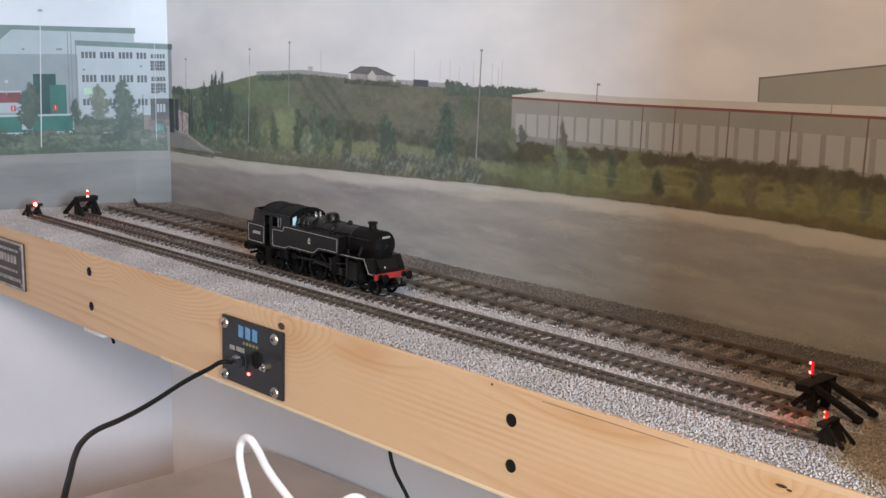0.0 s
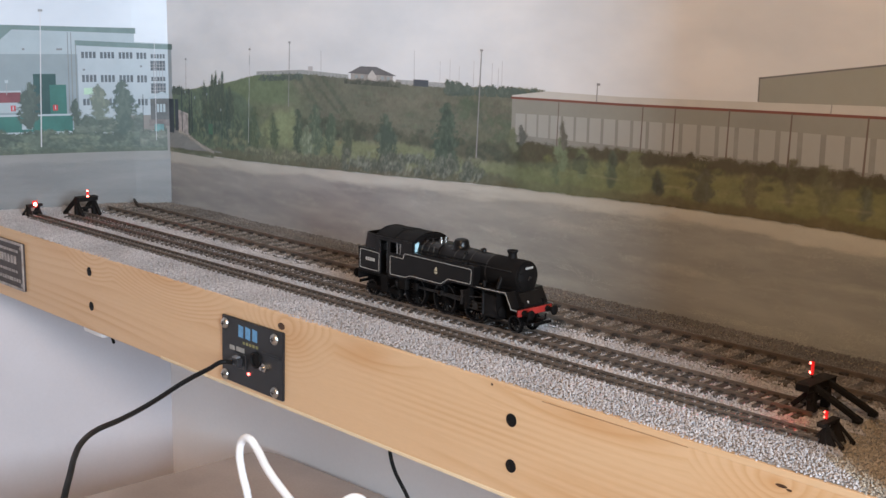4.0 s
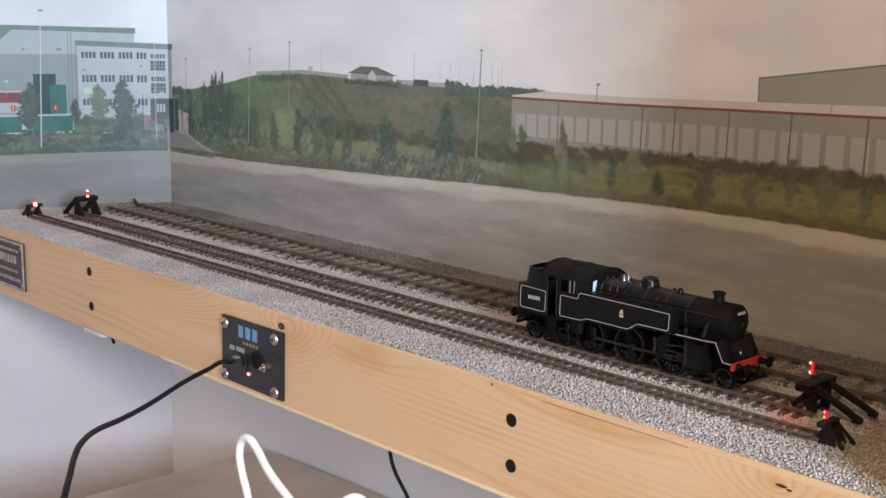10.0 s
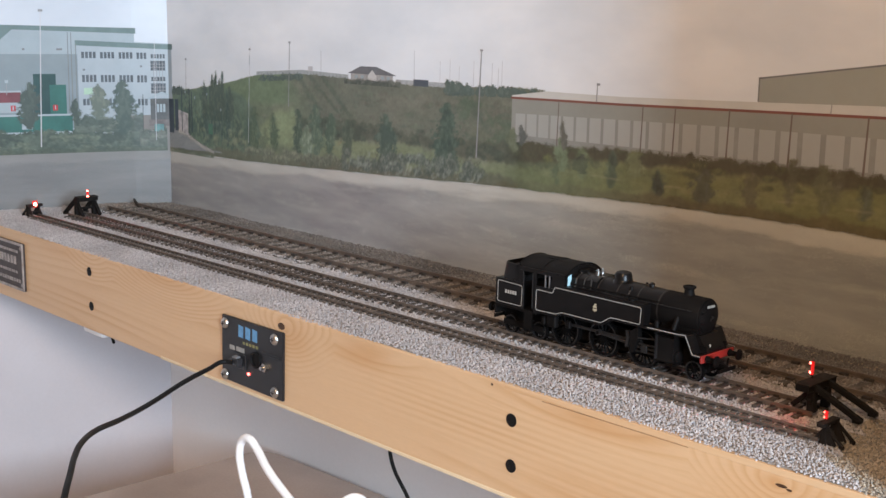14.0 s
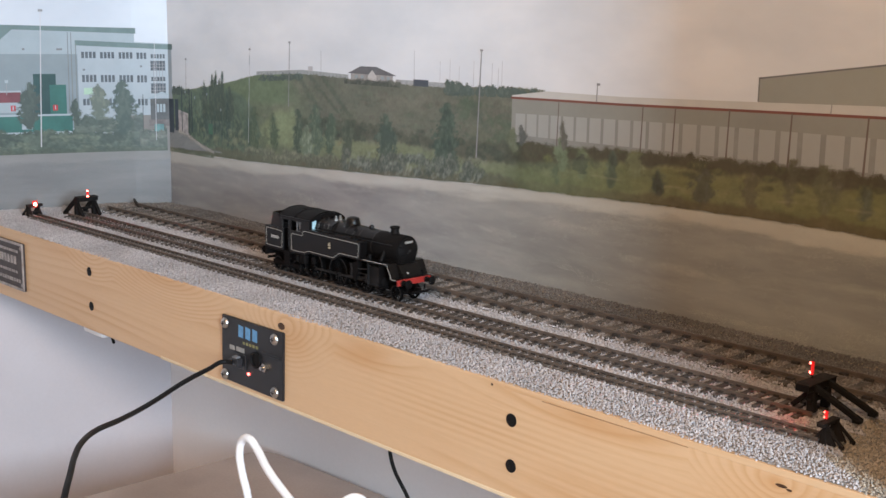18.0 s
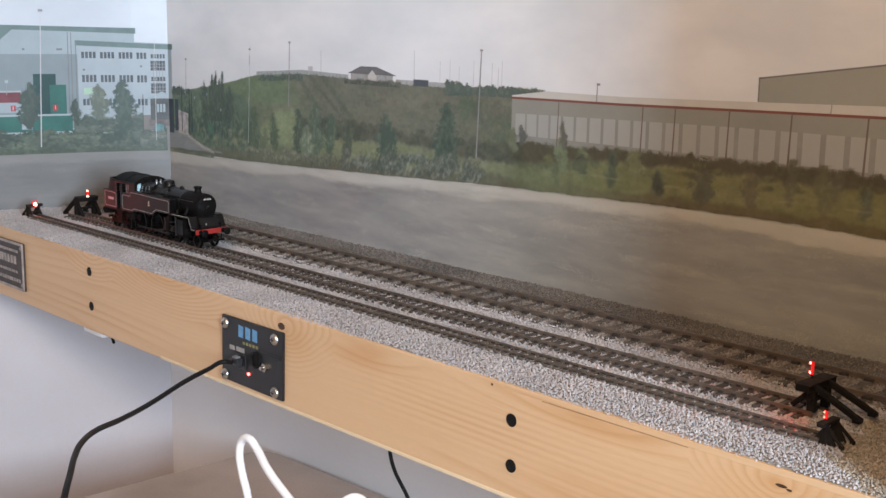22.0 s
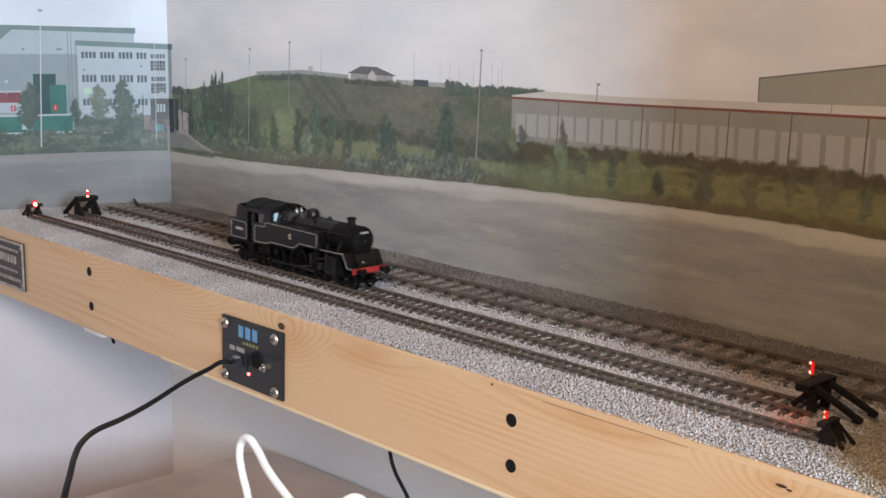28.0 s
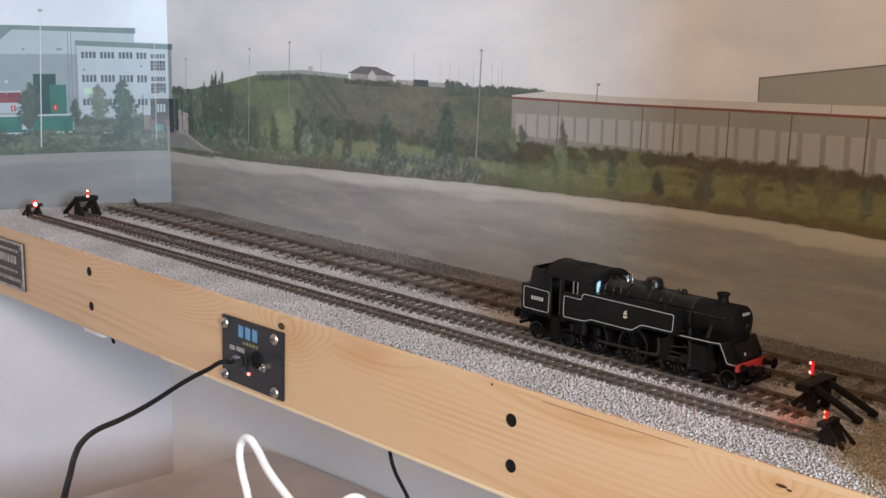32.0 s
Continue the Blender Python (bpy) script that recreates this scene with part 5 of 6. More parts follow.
# fittings on the firebox and along the boiler
lp("steam_manifold", box(B(), -19.4, -16.6, -6, 6, 48.2, 50.4, 0.5), M_MATT)
for s in (-1, 1):
    for k, (px, pr) in enumerate(((-16, 0.45), (-9.5, 0.35))):
        lp("firebox_pipe", rod(rod(B(), (px, s * 5.5, 49.0), (px, s * 11.0, 46.2), pr, seg=8), (px, s * 11.0, 46.2), (px, s * 12.6, 40.6), pr, seg=8), M_BRASSY, "worn metal pipe", smooth=True)
    lp("clack_valve", lathe(B(), [(1.3, 44.6), (1.2, 46.4), (0.7, 47.4), (0.2, 47.6)], "z", (24, s * 7.6, 0), 12), M_MATT, smooth=True)
    lp("clack_pipe", rod(rod(B(), (24, s * 8.4, 45.2), (24, s * 11.9, 40.8), 0.4, seg=8), (24, s * 11.9, 40.8), (10, s * 12.2, 40.6), 0.4, seg=8), M_BAND, smooth=True)
    lp("tank_filler", lathe(B(), [(2.4, 40.6), (2.4, 41.8), (1.8, 42.3), (0.3, 42.4)], "z", (30, s * 14.4, 0), 16), M_MATT, smooth=True)
    for kx in (8, 29, 50, 68):
        lp("handrail_knob", box(B(), kx - 0.35, kx + 0.35, s * 11.9 - 0.5, s * 11.9 + 0.5, 40.8, 41.6), M_DARKSTEEL)
    lp("ejector_pipe", rod(B(), (-18, s * 12.9, 42.4), (47, s * 11.6, 42.6), 0.55, seg=8), M_MATT, smooth=True)
lp("backhead", box(B(), -24, -21, -9, 9, 22, 45, 1.0), M_MATT)

# boiler
bl = B()
lathe(bl, [(12.0, -20), (12.0, 2), (11.4, 28), (10.7, 46.5)], "x", (0, 0, 36.7), 36)
lp("boiler", bl, M_BLACK, "satin black tapered boiler", smooth=True)
fb = B()
slab(fb, [(-12.2, 24), (-12.2, 42), (-10.8, 46), (-7, 48.4), (7, 48.4), (10.8, 46), (12.2, 42), (12.2, 24)], -20, 0, "x")
lp("firebox", fb, M_BLACK, smooth=True)
for bx, r in ((0.5, 12.25), (15, 11.9), (30.5, 11.55), (45.5, 10.95)):
    lp("boiler_band", lathe(B(), [(r, bx - 0.5), (r + 0.12, bx), (r, bx + 0.5)], "x", (0, 0, 36.7), 36, True), M_BAND, "worn boiler band", smooth=True)
sb = B()
lathe(sb, [(10.9, 46.5), (10.9, 73), (10.4, 73.8)], "x", (0, 0, 36.7), 36)
slab(sb, [(-9, 30), (9, 30), (7, 21), (-7, 21)], 48, 73, "x")
lp("smokebox", sb, M_MATT, "matt black smokebox", smooth=True)
door = lp("smokebox_door", lathe(B(), [(9.2, 73.8), (9.1, 74.3), (6.5, 75.4), (2.5, 76.0), (0.3, 76.1)], "x", (0, 0, 36.9), 28), M_MATT, smooth=True)
for z in (33.4, 39.4):
    lp("hinge", box(B(), 74.6, 75.6, -8, 2, z, z + 0.8), M_MATT, "", door)
lp("door_dart", rod(rod(B(), (76, 0, 36.9), (77.6, 0, 36.9), 0.7, seg=10), (77.2, -0.4, 37.4), (77.2, -2.4, 35.2), 0.3, seg=8), M_DARKSTEEL, "steel door handle", door)
lp("number_plate", box(B(), 75.0, 75.7, -4.2, 4.2, 41.9, 44.3), M_MATT, "black plate with white bars", door)
for i in range(5):
    lp("plate_bar", box(B(), 75.7, 75.85, -3.7 + i * 1.5, -2.6 + i * 1.5, 42.3, 43.9), M_LINE, "white bar", door)
lp("lamp_iron", box(B(), 78.0, 79.4, -4.4, -3.4, 20.4, 22.0, 0.15), M_LINE, "pale lamp bracket")
ch = B()
lathe(ch, [(4.6, 46.2), (3.4, 47.4), (3.0, 49), (2.9, 51), (3.6, 51.3), (3.9, 52.0), (3.6, 52.8), (2.6, 52.9), (2.5, 50)], "z", (60.2, 0, 0), 24)
lp("chimney", ch, M_MATT, smooth=True)
dm = B()
lathe(dm, [(7.4, 46.4), (6.0, 47.6), (5.6, 49.5), (5.4, 51.5), (4.6, 53.0), (2.5, 53.8), (0.3, 54)], "z", (11.6, 0, 0), 28)
lp("steam_dome", dm, M_BLACK, smooth=True)
lp("top_feed", lathe(B(), [(2.0, 47), (1.8, 49.4), (1.0, 50.2), (0.2, 50.4)], "z", (33.5, 0, 0), 16), M_BLACK, smooth=True)
for s in (-1, 1):
    lp("safety_valve", lathe(B(), [(1.3, 48), (1.2, 50.6), (0.8, 50.8), (0.8, 52.2)], "z", (-6.5, s * 2.2, 0), 12), M_STEEL, "bright metal safety valve", smooth=True)
    lp("whistle", rod(B(), (-12, s * 5.0, 47.6), (-12, s * 5.0, 50.5), 0.5, seg=8), M_DARKSTEEL)
    lp("boiler_handrail", rod(B(), (4, s * 12.4, 41.2), (70, s * 11.2, 41.0), 0.28, seg=8), M_DARKSTEEL)
    lp("steam_pipe", rod(B(), (60, s * 9.6, 36), (59.5, s * 13.0, 28), 1.5, seg=12), M_MATT, smooth=True)
    lp("feed_pipe", rod(B(), (-4, s * 12.3, 38), (-4, s * 11.2, 47.0), 0.5, seg=8), M_BRASSY, "worn metal pipe", smooth=True)
    lp("sandbox_filler", lathe(B(), [(1.3, 28), (1.3, 31.5), (0.9, 32)], "z", (48.5, s * 14.2, 0), 12), M_MATT, smooth=True)
    lp("deflector_step", box(B(), 76.6, 80.8, s * 9.5, s * 10.2, 17.8, 22), M_MATT)
lp("front_drop_plate", slab(B(), [(71, 27.5), (75.2, 27.0), (80.2, 19.2), (80.2, 17.6), (71, 17.6)], -9.4, 9.4, "y"), M_BLACK)
for e in (-1, 1):
    bx = 82.2 if e > 0 else -81.6
    hook = B()
    box(hook, bx, bx + e * 6.5, -1.0, 1.0, 7.6, 8.8)
    box(hook, bx + e * 5.6, bx + e * 7.0, -8.5, 8.5, 7.4, 9.4, 0.3)
    box(hook, bx + e * 2, bx + e * 6.4, -1.2, 1.2, 8.8, 11.2)
    lp("coupling", hook, M_MATT, "black plastic coupling")
    for hy, hz, hr in ((9.0, 12.5, 0.6),) if e > 0 else ((4.2, 17, 0.7), (-4.6, 15, 0.5)):
        lp("brake_hose", rod(B(), (bx + e * 0.6, hy, 8), (bx + e * 1.2, hy, hz), hr, seg=8), M_MATT)
# emblem and running number as plain shapes
for s in (-1, 1):
    em = B()
    slab(em, [(3.0, 30.4), (4.6, 29.6), (6.2, 30.4), (5.9, 31.4), (3.3, 31.4)], s * 17.6, s * 17.75, "y")
    slab(em, [(3.0, 32.0), (6.1, 32.0), (5.4, 33.4), (5.8, 34.6), (4.2, 34.4)], s * 17.6, s * 17.74, "y")
    lp("emblem", em, M_CREAM, "cream emblem")
    for i in range(5):
        lp("number_bar", box(B(), -70.6 + i * 2.1, -69.2 + i * 2.1, min(s * 17.6, s * 17.75), max(s * 17.6, s * 17.75), 28.2, 30.6), M_LINE, "white bar")
lp("pump", box(B(), -36, -28, -16.2, -12, 12, 20, 0.8), M_MATT)
for s in (-1, 1):
    lp("brake_rod", box(B(), -40, 45, s * 10.4 - 0.3, s * 10.4 + 0.3, 2.4, 3.2), M_MATT)
    lp("injector", box(B(), -39.5, -36.5, s * 15.5 - 1.5, s * 15.5 + 1.5, 13, 18, 0.6), M_MATT)
    lp("oil_box", box(B(), -20, -16, s * 15.2 - 1.2, s * 15.2 + 1.2, 14, 19, 0.6), M_MATT)


def wheel(name, x, radius, spokes, s, crank=False):
    """A spoked wheel with its half of the axle, turning round its centre."""
    w = B()
    y0 = s * 7.3
    lathe(w, [(radius * 0.82, y0), (radius + 0.7, y0), (radius + 0.7, y0 + s * 0.6), (radius, y0 + s * 0.9), (radius, y0 + s * 2.3), (radius * 0.82, y0 + s * 2.3)], "y", (0, 0, 0), 28, True)
    lathe(w, [(radius * 0.24, y0 + s * 0.3), (radius * 0.24, y0 + s * 2.6), (radius * 0.1, y0 + s * 2.8)], "y", (0, 0, 0), 14)
    for i in range(spokes):
        a = 2 * math.pi * i / spokes
        rod(w, (radius * 0.2 * math.cos(a), y0 + s * 1.4, radius * 0.2 * math.sin(a)), (radius * 0.86 * math.cos(a), y0 + s * 1.4, radius * 0.86 * math.sin(a)), radius * 0.055, seg=6)
    if crank:
        q = 0 if s < 0 else math.pi / 2
        rod(w, (4.6 * math.cos(q), y0 + s * 2.2, 4.6 * math.sin(q)), (4.6 * math.cos(q), y0 + s * 6.6, 4.6 * math.sin(q)), 1.1, seg=10)
    rod(w, (0, 0, 0), (0, s * 7.4, 0), 1.2, seg=10)
    ob = lp(name, w, M_WHEEL, "black spoked wheel", smooth=True)
    ob.location = (x * MM, 0, radius * MM)
    lp("tyre", lathe(B(), [(radius - 1.1, s * 9.62), (radius - 0.15, s * 9.62), (radius - 0.15, s * 9.75), (radius - 1.1, s * 9.75)], "y", (0, 0, 0), 28, True), M_DARKSTEEL, "worn steel tyre", ob, True)
    return ob


R_DRIVE, R_SMALL, R_CRANK = 11.3, 6.0, 4.6
DRIVERS, CARRIERS = (36.0, 5.3, -25.4), (72.4, -47.0, -72.5)
driving = [(x, wheel("driving_wheel", x, R_DRIVE, 16, s, True)) for x in DRIVERS for s in (-1, 1)]
carrying = [(x, wheel("carrying_wheel", x, R_SMALL, 10, s)) for x in CARRIERS for s in (-1, 1)]
for s in (-1, 1):
    lp("bogie_frame", box(B(), -78, -42, s * 10.4 - 0.45, s * 10.4 + 0.45, 5, 9, 0.4), M_MATT)
lp("pony_truck", box(B(), 66, 79, -6.4, 6.4, 5.2, 7.4, 0.4), M_MATT)
coupling_rods, main_rods, crossheads = [], [], []
for s in (-1, 1):
    cr_bm = B()
    y = s * 11.6
    box(cr_bm, DRIVERS[2], DRIVERS[0], y - 0.45, y + 0.45, -0.8, 0.8)
    for x in DRIVERS:
        lathe(cr_bm, [(1.7, y - 0.6), (1.7, y + 0.6)], "y", (x, 0, 0), 14)
    coupling_rods.append((s, lp("coupling_rod", cr_bm, M_DARKSTEEL, "dull steel coupling rod")))
    mr = B()
    y = s * 13.2
    box(mr, 0, 36, y - 0.45, y + 0.45, -0.7, 0.7)
    lathe(mr, [(1.9, y - 0.6), (1.9, y + 0.6)], "y", (0, 0, 0), 14)
    lathe(mr, [(1.3, y - 0.6), (1.3, y + 0.6)], "y", (36, 0, 0), 14)
    main_rods.append((s, lp("connecting_rod", mr, M_DARKSTEEL, "dull steel connecting rod")))
    ch = B()
    box(ch, -2.2, 2.2, s * 13.2 - 1.6, s * 13.2 + 1.6, -2.2, 2.2, 0.3)
    rod(ch, (2, s * 13.2, 0), (14, s * 13.2, 0), 0.7, seg=8)
    crossheads.append((s, lp("crosshead", ch, M_DARKSTEEL, "dull steel crosshead")))
    for z in (10.2, 15.0):
        lp("slide_bar", box(B(), 33, 51, s * 13.2 - 0.7, s * 13.2 + 0.7, z, z + 0.8), M_DARKSTEEL)
    lp("slide_bar_bracket", slab(B(), [(30, 22), (36, 26), (36, 18), (33, 9.6), (30.8, 9.6)], s * 11.2, s * 15.6, "y"), M_MATT)
    lp("expansion_link", slab(B(), [(26.6, 12), (28.6, 12), (29.4, 17), (28.6, 22), (26.6, 22), (27.4, 17)], s * 14.4, s * 15.2, "y"), M_DARKSTEEL)
    lp("radius_rod", rod(B(), (28, s * 15, 18), (52, s * 15, 21), 0.5, seg=8), M_DARKSTEEL)


# ---------------------------------------------------------------- buffer stops with red lamps
M_STOP = mat("black_stop_plastic", (0.009, 0.0075, 0.007), 0.65, 0, 0.4, 150, 900, 0.15, spec=0.2)
M_STOP_PALE = mat("dusty_stop_plastic", (0.017, 0.014, 0.013), 0.7, 0, 0.4, 150, 900, 0.15, spec=0.2)


M_PLANK = mat("dusty_brown_plank", (0.026, 0.021, 0.018), 0.8, 0, 0.4, 150, 900, 0.15, spec=0.2)


def strut(a, b, w, t):
    """A square bar from a to b."""
    bm = B()
    a, b = Vector(a), Vector(b)
    box(bm, -w / 2, w / 2, -t / 2, t / 2, -(b - a).length / 2, (b - a).length / 2, w * 0.08)
    m = Matrix.Translation((a + b) / 2) @ (b - a).to_track_quat("Z", "Y").to_matrix().to_4x4()
    bmesh.ops.transform(bm, matrix=m, verts=bm.verts)
    return bm


def buffer_stop(label, x, y, way, k, gauge, lamps, watts, base=-3.2, material=M_STOP, power=14, lens=1.05, wide=1.62, aim=(0.1, -0.25), legs=1.0, plate=0.95, rear=24, swing=0):
    """A timber stop facing -way, k its size; lamps are heights of its red lights."""
    root = group_root("buffer_stop", label, "buffer stop", (x * MM, y * MM, base * MM), "buffer stops at the track ends")
    h = 16.2 * k - base

    def put(name, bm, m=material, plabel="", parent=None):
        return part(name, bm, m, parent or root, plabel, MM)
    for s in (-1, 1):
        g = s * gauge * legs
        put("upright", strut((0, g, -0.4), (0, g, h - 0.5), 5.0 * k, 4.2 * k))
        put("front_strut", strut((-1.5 * k * way, g, h * 0.72), (-12.5 * k * way, g, 1.2), 3.4 * k, 3.0 * k))
        put("rear_strut", strut((0.8 * k * way, g, h * 0.93), (rear * k * way, g * 1.15 + swing, 0.6), 3.6 * k, 3.4 * k))
        put("foot", box(B(), (rear - 2.5) * k * way - 2.4 * k, (rear - 2.5) * k * way + 2.4 * k, g * 1.15 + swing - 2.4 * k, g * 1.15 + swing + 2.4 * k, -0.3, 1.6, 0.2))
        if k < 0.8:
            put("gusset", slab(B(), [(-6.5 * k * way, 0.2), (15 * k * way, 0.2), (1.5 * k * way, h * 0.95), (-2.0 * k * way, h * 0.95)], g - 0.6, g + 0.6, "y"))
    put("beam", box(B(), -2.6 * k * way - 4.6 * k, -2.6 * k * way + 4.6 * k, -gauge * wide, gauge * wide, h - 3.8 * k, h + 0.2 * k, 0.4 * k))
    put("beam_plank", box(B(), -2.6 * k * way - 5.0 * k, -2.6 * k * way + 5.0 * k, -gauge * wide - 0.3, gauge * wide + 0.3, h + 0.2 * k, h + 0.9 * k, 0.2 * k), M_PLANK, "dusty brown top plank")
    put("cross_tie", box(B(), -1.4 * k, 1.4 * k, -gauge * 1.2, gauge * 1.2, h * 0.36, h * 0.36 + 2.2 * k, 0.2 * k))
    if lamps:
        top = max(lamps) - base
        px = -5.6 * k * way
        post = put("lamp_post", rod(B(), (px, 0, h - 1), (px, 0, top + 1.4), 0.75, seg=8))
        # backplate, widened on one stop, carries the lamp's red halo
        put("lamp_backplate", box(B(), px - 0.7 - 0.5 * way + 0.5 * way, px + 0.7, -plate, plate, min(lamps) - base - plate * 1.35, top + plate * 1.35, 0.3), M_LEDBODY, "red lamp housing glowing for the halo", post)
        for z in lamps:
            bm = B()
            r = bmesh.ops.create_uvsphere(bm, u_segments=14, v_segments=10, radius=lens)
            bmesh.ops.translate(bm, vec=(px - (0.3 + 0.8 * lens) * way, -0.6, z - base), verts=bm.verts)
            put("lamp_lens", bm, mat("red_lamp_lens", (0.9, 0.05, 0.03), 0.3, 0, 0.02, 50, 500, 0, glow=(1.0, 0.16, 0.12), power=power), "glowing red lens", post)
        # each lamp throws its light forward along its own track
        data = bpy.data.lights.new("stop_lamp_light", "SPOT")
        data.energy, data.color, data.shadow_soft_size = watts, (1.0, 0.06, 0.05), 0.0015
        data.spot_size, data.spot_blend = radians(76), 0.6
        lo = new("stop_lamp_light", data)
        eye = Vector(((x + px - 3.6 * way) * MM, (y - 0.6) * MM, sum(lamps) / len(lamps) * MM))
        lo.matrix_world = look(eye, eye + Vector((-way, *aim)))
    return root


buffer_stop("black buffer stop with two red lamps, middle track", 126, 1.0, 1, 0.9, 9.0, (18.6, 23.8), 0.005, base=-0.6, power=9, lens=0.75, legs=0.8, rear=31, swing=3)
buffer_stop("black buffer stop with two red lamps by the backscene corner", -715, 7.5, -1, 1.0, 9.5, (17.6, 23.2), 0.012, power=22, lens=0.9, wide=1.15, aim=(-0.2, -0.12))
buffer_stop("small dusty buffer stop with one red lamp, narrow track", 153, -35.5, 1, 0.45, 5.0, (9.0, 11.6), 0.04, -3.6, M_STOP_PALE, power=6, lens=0.5, aim=(0.25, -0.35), plate=0.8)
buffer_stop("small buffer stop with one bright red lamp, narrow track", -743, -35.5, -1, 0.55, 5.0, (9.6,), 0.16, -3.6, M_STOP_PALE, power=26, lens=1.9, aim=(0.03, -0.14), plate=2.5)

# bent end of the widest track's rear rail
bent = B()
slab(bent, [(-725, -2.0), (-731, 1.0), (-738.4, 5.6), (-738.9, 5.0), (-734, -1.0), (-730, -2.2)], 75.6, 77.6, "y")
thing("bent_rail_end", bent, M_CHAIR, "bent rusty rail end at the widest track", "rail end", scale=MM)

# ---------------------------------------------------------------- on the pine front
for x, z in ((-539.1, -22.5), (-537.4, -53.7), (-23.6, -27.5), (-23.1, -55.7)):
    sc = group_root("wood_screw", "black countersunk screw in the pine board", "screw", (x * MM, YF, z * MM), "screws in the pine front")
    part("screw_head", lathe(B(), [(4.1, 0.3), (4.1, -0.25), (3.4, -0.55), (0.4, -0.5)], "y", (0, 0, 0), 20), M_CABLE, sc, "", MM, True)
    part("cross_slot", box(box(B(), -2.2, 2.2, -0.66, -0.4, -0.35, 0.35), -0.35, 0.35, -0.67, -0.4, -2.2, 2.2), M_STOP, sc, "", MM)
M_KNOT = mat("pine_knot", (0.085, 0.040, 0.020), 0.5, 0, 0.5, 200, 900, 0.1)
for x, z, a, b in ((-251, -15.6, 4.2, 2.6), (154.2, -14.6, 3.2, 0.9), (158.5, -15.6, 1.6, 0.6), (-40, -9.4, 1.0, 0.8)):
    kn = lathe(B(), [(1.0, 0.2), (1.0, -0.12), (0.6, -0.16)], "y", (0, 0, 0), 18)
    bmesh.ops.transform(kn, matrix=Matrix.Translation((x, YF / MM, z)) @ Matrix.Diagonal((a, 1, b, 1)), verts=kn.verts)
    keep_place(part("knot", kn, M_KNOT, shelf, "dark knot in the pine", MM), shelf)

# control socket panel
panel = group_root("throttle_socket", "black socket panel screwed to the pine front, plug in", "socket", (-0.2860, YF, -0.0450))


def on_panel(name, bm, m, label="", parent=None, smooth=False):
    bmesh.ops.translate(bm, vec=(286, 0, 45), verts=bm.verts)
    return part(name, bm, m, parent or panel, label, MM, smooth)


pl = B()
slab(pl, [(-325.5, -70.6), (-247.5, -71.0), (-246.2, -19.6), (-324.6, -20.0)], -2.2, 0.0, "y")
bmesh.ops.bevel(pl, geom=list(pl.edges), offset=0.4, segments=2, affect="EDGES")
on_panel("face_plate", pl, M_PLATE, "black plastic plate")
for x, z in ((-320.2, -26.2), (-256.6, -26.2), (-256.8, -66.2), (-321.4, -66.6)):
    sc = on_panel("screw", lathe(B(), [(4.3, -2.2), (4.2, -3.0), (3.0, -4.2), (1.2, -4.7), (0.2, -4.7)], "y", (x, 0, z), 20), M_STEEL, "bright domed screw", None, True)
    on_panel("slot", box(box(B(), x - 1.7, x + 1.7, -4.9, -4.4, z - 0.3, z + 0.3), x - 0.3, x + 0.3, -4.92, -4.4, z - 1.7, z + 1.7), M_CABLE, "", sc)
M_BLUE = mat("blue_print", (0.13, 0.33, 0.58), 0.45, 0, 0.15, 300, 900, 0)
M_YELLOW = mat("dull_yellow_print", (0.25, 0.24, 0.10), 0.5, 0, 0.3, 300, 900, 0)
M_GREYPRINT = mat("grey_print", (0.34, 0.33, 0.31), 0.5, 0, 0.3, 300, 900, 0)
# mark of the maker as plain blue shapes
for a in (-302.6, -293.6, -284.6):
    on_panel("blue_mark", slab(B(), [(a, -33.2), (a + 6.0, -33.6), (a + 6.4, -24.8), (a + 0.4, -24.0)], -2.2, -2.35, "y"), M_BLUE, "blue printed shape")
for i in range(5):
    on_panel("yellow_bar", box(B(), -297 + i * 4.2, -294.2 + i * 4.2, -2.34, -2.2, -38.2, -36.0), M_YELLOW, "dull yellow printed bar")
for a, b, z in ((-314.5, -308.0, -43.4), (-305.6, -295, -43.2), (-303.8, -297.0, -54.6)):
    on_panel("grey_bar", box(B(), a, b, -2.34, -2.2, z - 1.8, z + 1.8), M_GREYPRINT, "grey printed bar")
on_panel("socket_frame", box(B(), -308.5, -292, -3.4, -2.2, -57.5, -46, 0.4), M_PLATE)
plug = on_panel("cable_plug", box(B(), -305.0, -295.5, -8.6, -3.4, -55, -48.6, 0.8, 2), mat("smoky_plug", (0.03, 0.03, 0.033), 0.25, 0, 0.3, 200, 900, 0.02), "dark modular plug")
on_panel("plug_latch", box(B(), -303, -297.5, -8.2, -4, -48.7, -47.4, 0.3), mat("grey_latch", (0.20, 0.20, 0.21), 0.3, 0, 0.2), "", plug)
on_panel("round_socket", lathe(B(), [(6.4, -2.2), (6.4, -3.6), (5.4, -3.9), (5.0, -3.5), (5.0, -2.4)], "y", (-279.8, 0, -46.6), 24), M_CABLE, "black round socket", None, True)
on_panel("socket_ridge", box(B(), -272, -250, -3.0, -2.2, -40.6, -38.4, 0.3), M_PLATE)
nut = on_panel("hex_nut", lathe(B(), [(3.4, -2.2), (3.4, -4.6), (2.8, -5.0)], "y", (-267.6, 0, -49.6), 6), M_STEEL, "bright hexagon nut")
on_panel("threaded_stud", rod(B(), (-267.6, -4.8, -49.6), (-267.6, -7.4, -49.6), 1.6, seg=10), M_STEEL, "", nut)
lens = B()
bmesh.ops.create_uvsphere(lens, u_segments=12, v_segments=8, radius=1.15)
